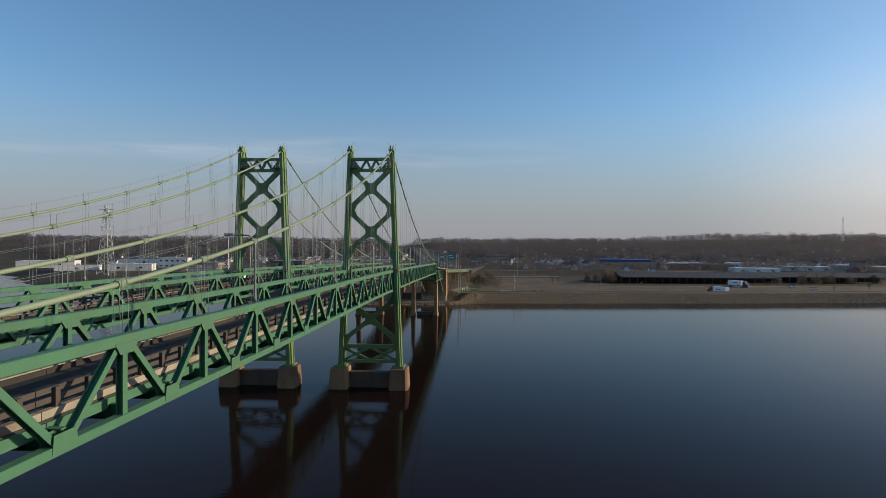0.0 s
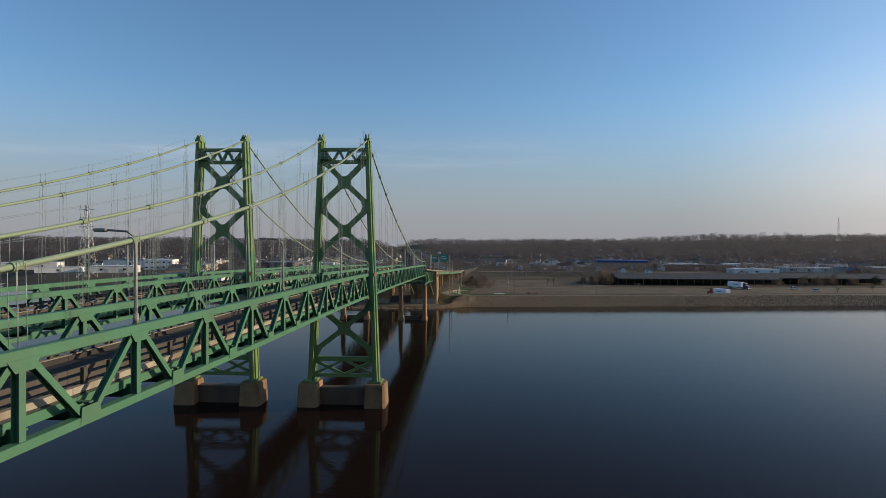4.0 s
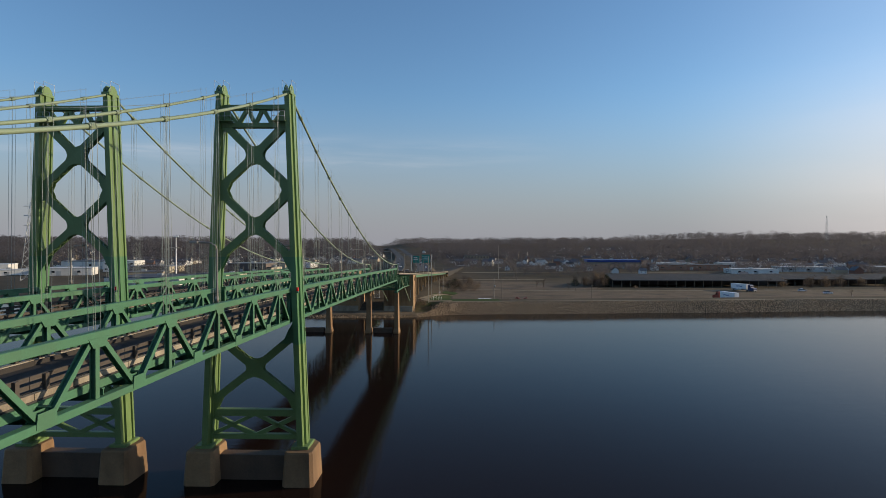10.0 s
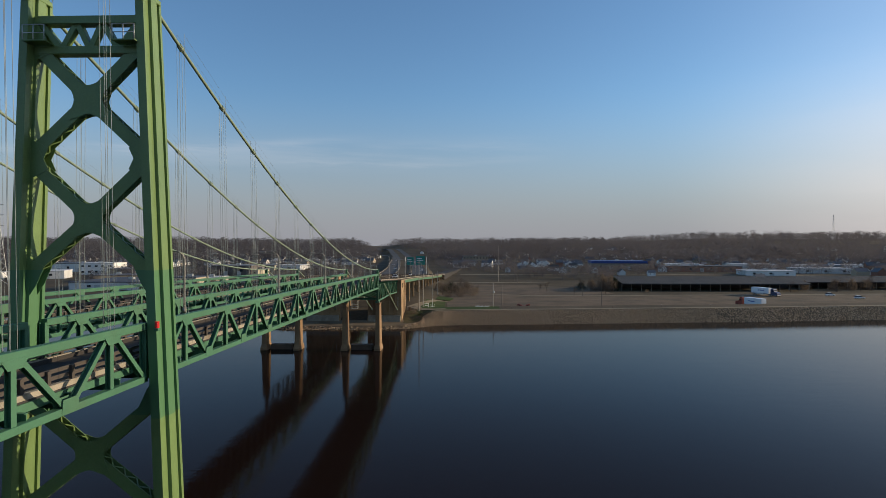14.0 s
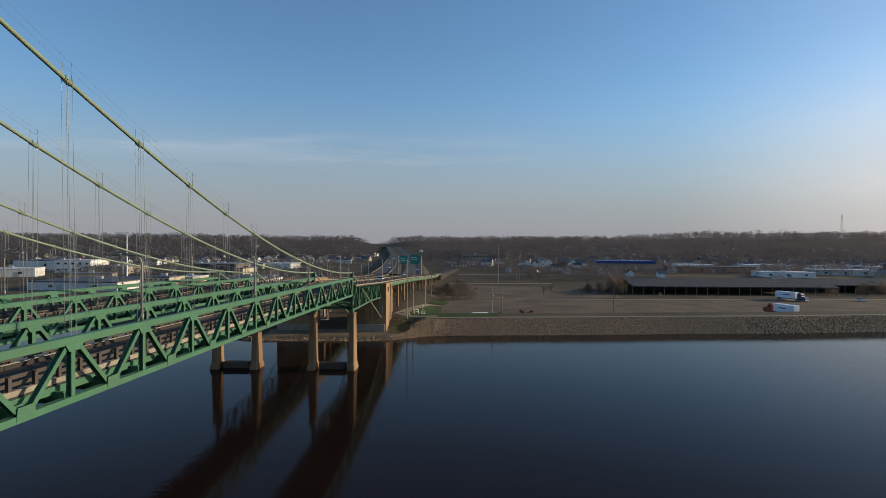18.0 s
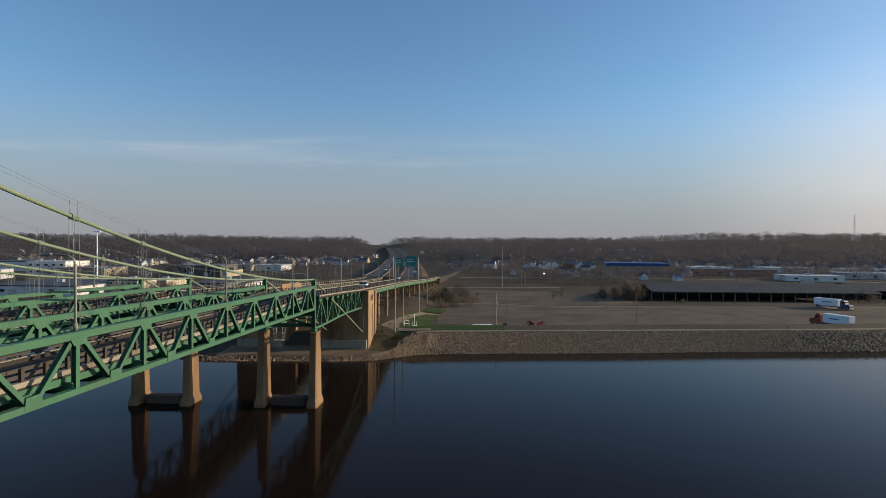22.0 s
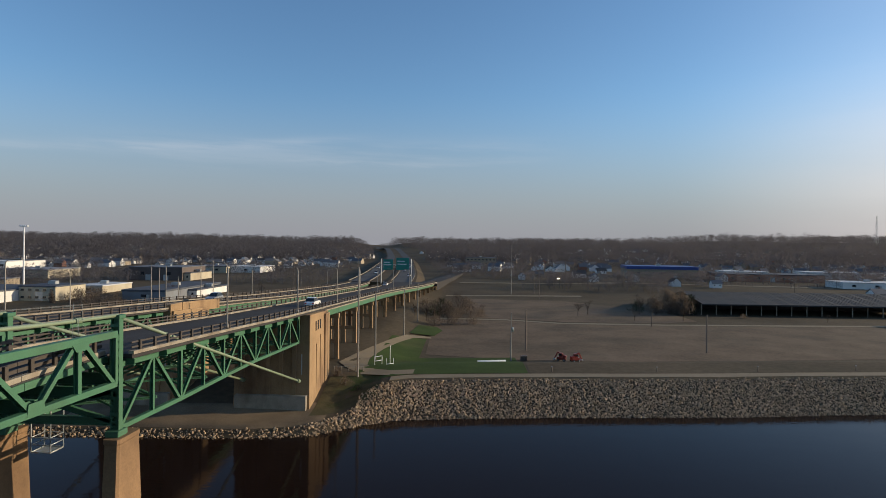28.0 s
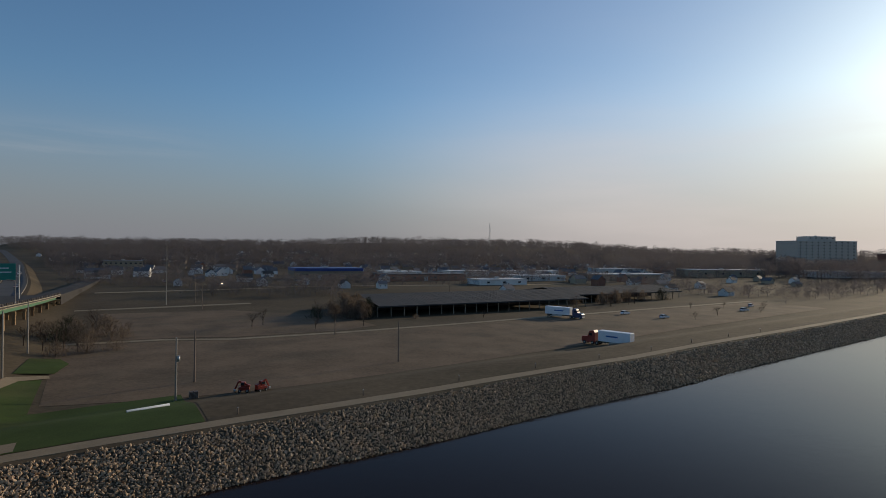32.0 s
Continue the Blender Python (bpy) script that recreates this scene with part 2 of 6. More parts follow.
DARK_ROOF = material("dark_roof", (0.10, 0.10, 0.105), 0.7, 0, 0.25, 0.3, 3, 0.05, per_object=0.35)
GLASS_DARK = material("window_glass", (0.02, 0.025, 0.03), 0.12, 0, 0.1, 1, 5, 0)

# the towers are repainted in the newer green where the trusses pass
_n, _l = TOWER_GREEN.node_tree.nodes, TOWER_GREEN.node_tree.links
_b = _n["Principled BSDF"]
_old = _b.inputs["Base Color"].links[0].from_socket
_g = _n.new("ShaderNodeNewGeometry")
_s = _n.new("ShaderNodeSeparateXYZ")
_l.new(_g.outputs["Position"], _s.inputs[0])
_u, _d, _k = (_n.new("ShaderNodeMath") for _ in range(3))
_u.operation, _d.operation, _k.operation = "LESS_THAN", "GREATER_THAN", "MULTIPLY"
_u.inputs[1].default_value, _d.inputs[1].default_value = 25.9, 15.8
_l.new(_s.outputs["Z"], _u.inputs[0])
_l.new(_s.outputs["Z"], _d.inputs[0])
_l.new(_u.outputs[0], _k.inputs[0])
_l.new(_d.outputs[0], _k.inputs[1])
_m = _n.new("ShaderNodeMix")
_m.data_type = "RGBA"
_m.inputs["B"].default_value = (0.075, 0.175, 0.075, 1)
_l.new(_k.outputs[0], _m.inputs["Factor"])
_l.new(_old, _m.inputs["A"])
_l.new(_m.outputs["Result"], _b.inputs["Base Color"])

# water: dark silty river, nearly still
WATER = bpy.data.materials.new("river_water")
WATER.use_nodes = True
_n, _l = WATER.node_tree.nodes, WATER.node_tree.links
_b = _n["Principled BSDF"]
_b.inputs["Base Color"].default_value = (0.0145, 0.0082, 0.0066, 1)
_b.inputs["Roughness"].default_value = 0.06
_b.inputs["IOR"].default_value = 1.118
_g = _n.new("ShaderNodeNewGeometry")
_m = _n.new("ShaderNodeMapping")
_m.inputs["Scale"].default_value = (0.5, 1.0, 1.0)
_t1, _t2 = _n.new("ShaderNodeTexNoise"), _n.new("ShaderNodeTexNoise")
for _t, _s in ((_t1, 0.35), (_t2, 1.6)):
    _t.inputs["Scale"].default_value, _t.inputs["Detail"].default_value = _s, 4
    _l.new(_m.outputs[0], _t.inputs["Vector"])
_l.new(_g.outputs["Position"], _m.inputs["Vector"])
_a = _n.new("ShaderNodeMath")
_a.operation = "ADD"
_l.new(_t1.outputs[0], _a.inputs[0])
_l.new(_t2.outputs[0], _a.inputs[1])
_bp = _n.new("ShaderNodeBump")
_bp.inputs["Strength"].default_value, _bp.inputs["Distance"].default_value = 0.10, 0.12
_l.new(_a.outputs[0], _bp.inputs["Height"])
_l.new(_bp.outputs[0], _b.inputs["Normal"])

# ---- building helpers ----
PLACE = {}

def root(name, at=(0, 0, 0), label="", category="", group="", kind=""):
    ob = new(name)
    ob.location = at
    ob.empty_display_size = 0.5
    PLACE[ob] = Matrix.Translation(at)
    return tagged(ob, label, category, group, kind)

def put(name, mesh, mat, parent=None, m=None, label=""):
    """Link a mesh as one object at the world pose m, under parent."""
    if mesh.materials:
        if mesh.materials[0] is not mat:
            mesh = mesh.copy()
            mesh.materials[0] = mat
    else:
        mesh.materials.append(mat)
    ob = new(name, mesh)
    m = m or Matrix.Identity(4)
    PLACE[ob] = m
    if parent is not None:
        ob.parent = parent
        ob.matrix_basis = PLACE[parent].inverted() @ m
    else:
        ob.matrix_basis = m
    if label:
        tagged(ob, label)
    return ob

def mesh_of(name, verts, faces, smooth=False):
    me = bpy.data.meshes.new(name)
    me.from_pydata([tuple(v) for v in verts], [], faces)
    if smooth:
        me.polygons.foreach_set("use_smooth", [True] * len(me.polygons))
    me.update()
    return me

def bm_mesh(name, bm, smooth=False):
    bmesh.ops.recalc_face_normals(bm, faces=bm.faces)
    me = bpy.data.meshes.new(name)
    bm.to_mesh(me)
    bm.free()
    if smooth:
        me.polygons.foreach_set("use_smooth", [True] * len(me.polygons))
    return me

def part(name, bm, mat, parent=None, label="", m=None, smooth=False):
    return put(name, bm_mesh(name, bm, smooth), mat, parent, m, label)

def add_box(bm, x0, x1, y0, y1, z0, z1, m=None, bevel=0.0):
    vs = [bm.verts.new(p) for p in ((x0, y0, z0), (x1, y0, z0), (x1, y1, z0), (x0, y1, z0), (x0, y0, z1), (x1, y0, z1), (x1, y1, z1), (x0, y1, z1))]
    if m is not None:
        for v in vs:
            v.co = m @ v.co
    fs = [bm.faces.new([vs[i] for i in f]) for f in ((0, 3, 2, 1), (4, 5, 6, 7), (0, 1, 5, 4), (1, 2, 6, 5), (2, 3, 7, 6), (3, 0, 4, 7))]
    if bevel:
        es = list({e for f in fs for e in f.edges})
        bmesh.ops.bevel(bm, geom=es, offset=bevel, segments=1, affect="EDGES")

def box_bm(x0, x1, y0, y1, z0, z1, bevel=0.0):
    bm = bmesh.new()
    add_box(bm, x0, x1, y0, y1, z0, z1, None, bevel)
    return bm

def loft(bm, rings, caps=True):
    """Skin a list of closed rings of equal length."""
    rv = [[bm.verts.new(p) for p in r] for r in rings]
    k = len(rings[0])
    for a, b in zip(rv, rv[1:]):
        for i in range(k):
            bm.faces.new((a[i], a[(i + 1) % k], b[(i + 1) % k], b[i]))
    if caps:
        bm.faces.new(rv[0][::-1])
        bm.faces.new(rv[-1])

_sections = {}

def h_mesh(w, h, t=0.06):
    """H-section of unit length along z: flanges of width w (local y), h across (local x)."""
    key = (round(w, 3), round(h, 3), t)
    if key not in _sections:
        a, b = w / 2, h / 2
        prof = [(-b, -a), (-b + t, -a), (-b + t, -t / 2), (b - t, -t / 2), (b - t, -a), (b, -a), (b, a), (b - t, a), (b - t, t / 2), (-b + t, t / 2), (-b + t, a), (-b, a)]
        n = len(prof)
        verts = [(x, y, 0) for x, y in prof] + [(x, y, 1) for x, y in prof]
        faces = [(i, (i + 1) % n, n + (i + 1) % n, n + i) for i in range(n)] + [tuple(range(n))[::-1], tuple(range(n, 2 * n))]
        _sections[key] = mesh_of("beam", verts, faces)
    return _sections[key]

def box_mesh(w, h):
    key = ("b", round(w, 3), round(h, 3))
    if key not in _sections:
        a, b, c = w / 2, h / 2, min(w, h) * 0.06
        prof = [(-b, -a + c), (-b + c, -a), (b - c, -a), (b, -a + c), (b, a - c), (b - c, a), (-b + c, a), (-b, a - c)]
        n = 8
        verts = [(x, y, 0) for x, y in prof] + [(x, y, 1) for x, y in prof]
        faces = [(i, (i + 1) % n, n + (i + 1) % n, n + i) for i in range(n)] + [tuple(range(n))[::-1], tuple(range(n, 2 * n))]
        _sections[key] = mesh_of("beam", verts, faces)
    return _sections[key]

def rod_mesh(r, n=8):
    key = ("r", round(r, 4), n)
    if key not in _sections:
        verts = [(r * math.cos(2 * math.pi * i / n), r * math.sin(2 * math.pi * i / n), z) for z in (0, 1) for i in range(n)]
        faces = [(i, (i + 1) % n, n + (i + 1) % n, n + i) for i in range(n)] + [tuple(range(n))[::-1], tuple(range(n, 2 * n))]
        _sections[key] = mesh_of("rod", verts, faces, True)
    return _sections[key]

def span(a, b, side=(1, 0, 0)):
    """Pose that takes the unit z axis to the segment a-b, local x towards side."""
    a, b = Vector(a), Vector(b)
    d = b - a
    z = d.normalized()
    x = Vector(side)
    x = (x - z * x.dot(z)).normalized()
    y = z.cross(x)
    return Matrix(((x.x, y.x, d.x, a.x), (x.y, y.y, d.y, a.y), (x.z, y.z, d.z, a.z), (0, 0, 0, 1)))

def beam(name, a, b, w, h, mat, parent, side=(1, 0, 0), kind="h", label=""):
    me = h_mesh(w, h) if kind == "h" else box_mesh(w, h)
    return put(name, me, mat, parent, span(a, b, side), label)

def rod(name, a, b, r, mat, parent, n=8, label=""):
    side = (1, 0, 0) if abs((Vector(b) - Vector(a)).normalized().x) < 0.9 else (0, 1, 0)
    return put(name, rod_mesh(r, n), mat, parent, span(a, b, side), label)

def tube(points, r, n=10):
    """bmesh tube along points."""
    bm = bmesh.new()
    rings = []
    for i, p in enumerate(points):
        p = Vector(p)
        d = (Vector(points[min(i + 1, len(points) - 1)]) - Vector(points[max(i - 1, 0)])).normalized()
        s = Vector((1, 0, 0)) if abs(d.x) < 0.9 else Vector((0, 1, 0))
        u = d.cross(s).normalized()
        v = d.cross(u)
        rings.append([p + (u * math.cos(2 * math.pi * k / n) + v * math.sin(2 * math.pi * k / n)) * r for k in range(n)])
    loft(bm, rings)
    return bm

# ---- plan ----
SIDE = 112.8                    # side span
GAP = 0.95                      # from a tower to the end of each truss
PITCH = (SIDE - 0.4 - GAP) / 14 # truss panel
HALF = 4.2                      # half the distance between the two trusses
AX = (0.0, -21.2)               # centre lines of the two bridges

def smooth(a, b, v):
    """Smooth step from 0 at a to 1 at b."""
    t = min(1, max(0, (v - a) / (b - a)))
    return t * t * (3 - 2 * t)

def z_top(y):
    """Centre of the trusses' top chord."""
    d = y + SIDE
    return 23.05 - 0.0079 * d - 3.6e-5 * d * d + 0.35 * smooth(-65, -10, y)

def z_road(y, cx=0.0):
    if cx < -5:
        return z_road(y) + 0.25 * smooth(115, 150, y) - 0.6 * smooth(165, 230, y)
    if y <= 113:
        return z_top(y) - 2.65 + 1.07 * smooth(88, 113, y)
    z = z_top(113) - 1.58
    if y <= 150:
        return z - 0.0455 * (y - 113) - 0.00018 * (y - 113) ** 2
    z -= 0.0455 * 37 + 0.00018 * 37 ** 2
    if y <= 310:
        return z - 0.0451 * (y - 150)
    z -= 0.0451 * 160
    return z - 4.0 * (1 - math.exp(-(y - 310) * 0.046 / 4.0))

def z_cable(y):
    if y <= 0:
        u = (y + SIDE) / SIDE
        return 23.9 + 21.1 * u ** 1.94
    u = y / SIDE
    return 45.0 - 23.9 * u - 4 * 5.15 * u * (1 - u)

def shore(x):
    """The water's edge, y for x."""
    pts = ((-3000, 2200), (-340, 330), (-285, 262), (-180, 190), (-60, 158), (-30, 148), (0, 149), (9, 151), (14, 155.5), (19.5, 158.8), (28, 160.2), (43, 162), (57, 163.2), (71, 164.4), (93, 167.6), (114, 169.8), (134, 171.6), (156, 175.6), (260, 189.2), (600, 238), (3000, 600))
    for (x0, y0), (x1, y1) in zip(pts, pts[1:]):
        if x <= x1:
            return y0 + (y1 - y0) * max(0, (x - x0)) / (x1 - x0)
    return pts[-1][1]

LOT = 4.0
LOW = 1.5                            # the car park behind the levee

def ground(x, y):
    d = y - shore(x)
    if d < 0:
        return max(-4.0, d * 0.45)
    steep = LOT * min(1, d / 9.6)
    flat = 1.0 * smooth(0, 3, d) + (LOT - 1.0) * smooth(6, 24, d)
    k = smooth(9, 17, x)
    z = flat * (1 - k) + steep * k
    z -= (LOT - LOW) * smooth(21, 37, d) * smooth(6, 21, x) * (1 - smooth(340, 420, y))
    far = math.hypot(x, y - 90)
    az = math.degrees(math.atan2(x - 20, y - 60))
    hill = smooth(650, 1500, far) * 18 + smooth(1300, 2300, far) * 12
    hill *= 1 - 0.85 * math.exp(-((az + 8.0) / 1.6) ** 2)
    hill *= 0.92 + 0.62 * math.exp(-((az - 30) / 16) ** 2) - 0.38 * smooth(38, 60, az) + 0.1 * math.exp(-((az + 33) / 9) ** 2)
    z += hill + 3.0 * smooth(400, 900, far) * noise.noise((x * 0.003, y * 0.003, 0.3)) + smooth(900, 1500, far) * 8 * noise.noise((x * 0.0028, y * 0.0028, 5))
    return z

# ---- ground, water ----
def axis(fine0, fine1, step, far0, far1, grow=1.16):
    v = list(np.arange(fine0, fine1 + 0.01, step))
    s = step
    while v[-1] < far1:
        s *= grow
        v.append(v[-1] + s)
    s = step
    while v[0] > far0:
        s *= grow
        v.insert(0, v[0] - s)
    return v

gx, gy = axis(-40, 110, 2.0, -4200, 4200), axis(140, 215, 1.5, -4200, 4200, 1.16)
verts = [(x, y, ground(x, y)) for y in gy for x in gx]
nx = len(gx)
faces = [(j * nx + i, j * nx + i + 1, (j + 1) * nx + i + 1, (j + 1) * nx + i) for j in range(len(gy) - 1) for i in range(nx - 1)]
ground_ob = put("ground", mesh_of("ground", verts, faces, True), EARTH)
tagged(ground_ob, "brown winter earth and scrub rising to far hills", "ground", kind="structure")
water = put("water", mesh_of("water", [(-4200, -4200, 0), (4200, -4200, 0), (4200, 2500, 0), (-4200, 2500, 0)], [(0, 1, 2, 3)]), WATER)
tagged(water, "dark calm silty river mirroring sky and piers", "river", kind="structure")

# dark tone of the sheets added over the inner curb faces
CURB_DARK = material("curb_cover_dark", (0.03, 0.024, 0.02), 0.8, 0.1, 0.3, 1, 12, 0.1)
# ---- the twin suspension bridges ----
def x_cable(y):
    """The cables lean in slightly towards the tower tops."""
    return HALF - 0.25 * max(0.0, 1 - abs(y) / SIDE)

Y0 = -GAP - 14 * PITCH
STEP = (SIDE - Y0) / 28

def truss_run(x, t, ya, n):
    """n panels of the truss from ya northwards."""
    D = 3.6
    bot = lambda y: (x, y, z_top(y) - D)
    top = lambda y: (x, y, z_top(y))
    for i in range(n):
        y0, y1 = ya + i * PITCH, ya + (i + 1) * PITCH
        ym = (y0 + y1) / 2
        beam("bottom_chord", bot(y0), bot(y1), 0.42, 0.5, GREEN, t, kind="b")
        beam("diagonal", bot(y0 + 0.15), top(ym - 0.25), 0.3, 0.36, GREEN, t)
        beam("diagonal", bot(y1 - 0.15), top(ym + 0.25), 0.3, 0.36, GREEN, t)
        beam("vertical", bot(ym), top(ym), 0.36, 0.34, GREEN, t)
        if i < n - 1:
            beam("top_chord", top(ym), top(ym + PITCH), 0.5, 0.5, GREEN, t, kind="b")
        for yy, zz, s, hw, hh, fl in ((ym, z_top(ym) - 0.36, -1, 0.9, 0.26, 0.55), (y0, z_top(y0) - D + 0.3, 1, 0.72, 0.36, 0.86)):
            bm = bmesh.new()
            prof = [(-hw, s * -hh), (hw, s * -hh), (hw * fl, s * hh), (-hw * fl, s * hh)]
            for sx in (-0.255, 0.255):
                loft(bm, [[Vector((x + sx - 0.02, yy + p, zz + q)) for p, q in prof], [Vector((x + sx + 0.02, yy + p, zz + q)) for p, q in prof]])
            part("gusset_plate", bm, GREEN, t)
    for ye, yj in ((ya, ya + PITCH / 2), (ya + n * PITCH, ya + (n - 0.5) * PITCH)):
        if ye > -100:
            beam("top_chord", top(yj), top(ye), 0.5, 0.5, GREEN, t, kind="b")
            beam("end_post", bot(ye), top(ye), 0.4, 0.45, GREEN, t)

def stiffening_truss(x, label):
    t = root("stiffening_truss", (x, 0, z_top(0) - 1.8), label, "bridge truss", "stiffening trusses")
    truss_run(x, t, -GAP - 14 * PITCH, 14)
    truss_run(x, t, GAP, 14)
    return t

for cx in AX:
    for s in (1, -1):
        stiffening_truss(cx + s * HALF, "green painted steel stiffening truss with diagonals and verticals")

def strip(xa, xb, ya, yb, dz0, dz1, step=4.0, zf=z_road, cx=lambda y: 0.0):
    """A long slab following the road's profile."""
    bm = bmesh.new()
    n = max(1, int(math.ceil((yb - ya) / step)))
    rings = []
    for i in range(n + 1):
        y = ya + (yb - ya) * i / n
        z, c = zf(y), cx(y)
        rings.append([Vector((c + xa, y, z + dz0)), Vector((c + xb, y, z + dz0)), Vector((c + xb, y, z + dz1)), Vector((c + xa, y, z + dz1))])
    loft(bm, rings)
    return bm

for k, cx in enumerate(AX):
    d = part("road_deck", strip(cx - 3.35, cx + 3.35, Y0, SIDE + 0.4, -0.28, 0, 4.0, lambda y: z_road(y, cx)), ASPHALT)
    tagged(d, "dark asphalt two-lane deck of the suspended span", "road", kind="structure")
    for s in (1, -1):
        r = root("deck_railing", (cx + s * 3.2, 0, z_road(0)), "weathered brown guard rail on a pale concrete curb", "railing", "deck railings")
        for i in range(28):
            y0, y1 = Y0 + i * STEP + 0.02, Y0 + (i + 1) * STEP - 0.02
            part("curb", strip(cx + s * 3.14 - 0.16, cx + s * 3.14 + 0.16, y0, y1, -0.08, 0.32, 8.2, lambda y: z_road(y, cx)), PALE_CONCRETE, r, "pale concrete curb")
            # added dark sheet hides the curb face that the sun would brighten
            part("wheel_guard", strip(cx + s * 2.74 - 0.03, cx + s * 2.74 + 0.03, y0, y1, -0.02, 0.3, 8.2, lambda y: z_road(y, cx)), CURB_DARK, r, "dark sheet added over the inner curb face")
            part("fascia_beam", strip(cx + s * 3.4 - 0.1, cx + s * 3.4 + 0.1, y0, y1, -0.55, -0.09, 8.2, lambda y: z_road(y, cx)), GREEN, r, "green steel edge beam")
            for h in (0.62, 1.02):
                beam("rail", (cx + s * 3.0, y0, z_road(y0, cx) + h), (cx + s * 3.0, y1, z_road(y1, cx) + h), 0.24, 0.1, RAIL, r, kind="b")
            for j in range(4):
                y = y0 + (j + 0.5) * STEP / 4
                beam("post", (cx + s * 3.12, y, z_road(y, cx) + 0.3), (cx + s * 3.12, y, z_road(y, cx) + 1.12), 0.28, 0.2, RAIL, r, kind="b")
    fs = root("floor_system", (cx, 0, z_top(0) - 4), "green steel floor beams and stringers under the deck", "floor beams", "bridge floor systems")
    for i in range(29):
        y = Y0 + i * STEP
        beam("floor_beam", (cx - HALF, y, z_top(y) - 3.35), (cx + HALF, y, z_top(y) - 3.35), 0.3, 0.9, GREEN, fs, side=(0, 0, 1))
    for i in range(28):
        y = Y0 + (i + 0.5) * STEP
        beam("floor_beam", (cx - HALF, y, z_top(y) - 3.35), (cx + HALF, y, z_top(y) - 3.35), 0.25, 0.7, GREEN, fs, side=(0, 0, 1))
    for i in range(28):
        y0, y1 = Y0 + i * STEP, Y0 + (i + 1) * STEP
        for xx in (-2.2, -0.75, 0.75, 2.2):
            beam("stringer", (cx + xx, y0, z_road(y0) - 0.5), (cx + xx, y1, z_road(y1) - 0.5), 0.22, 0.42, GREEN, fs, side=(0, 0, 1))
    for s in (1, -1):
        for a, b in ((-SIDE, 0), (0, SIDE)):
            n = 56
            pts = [(cx + s * x_cable(a + (b - a) * i / n), a + (b - a) * i / n, z_cable(a + (b - a) * i / n)) for i in range(n + 1)]
            c = root("main_cable", pts[n // 2], "pale green wrapped suspension cable with clamps", "cable", "main cables")
            part("cable", tube(pts, 0.135), CABLE, c, smooth=True)
            for i in range(14):
                y = (GAP + PITCH * (i + 0.5)) * (1 if b > 0 else -1)
                zc, zt = z_cable(y), z_top(y)
                if zc - zt < 0.6:
                    continue
                sl = (z_cable(y + 0.1) - z_cable(y - 0.1)) / 0.2
                dv = Vector((0, 1, sl)).normalized()
                P = Vector((cx + s * x_cable(y), y, zc))
                part("cable_clamp", tube([P - dv * 0.32, P + dv * 0.32], 0.2, 8), CABLE, c, "steel cable clamp")
                for dx in (-0.2, 0.2):
                    for dy in (-0.22, 0.22):
                        rod("hanger", (cx + s * HALF + dx, y + dy, zt + 0.3), (P.x + dx, y + dy, zc + 0.12), 0.015, WIRE, c, 5, "thin steel hanger rope")

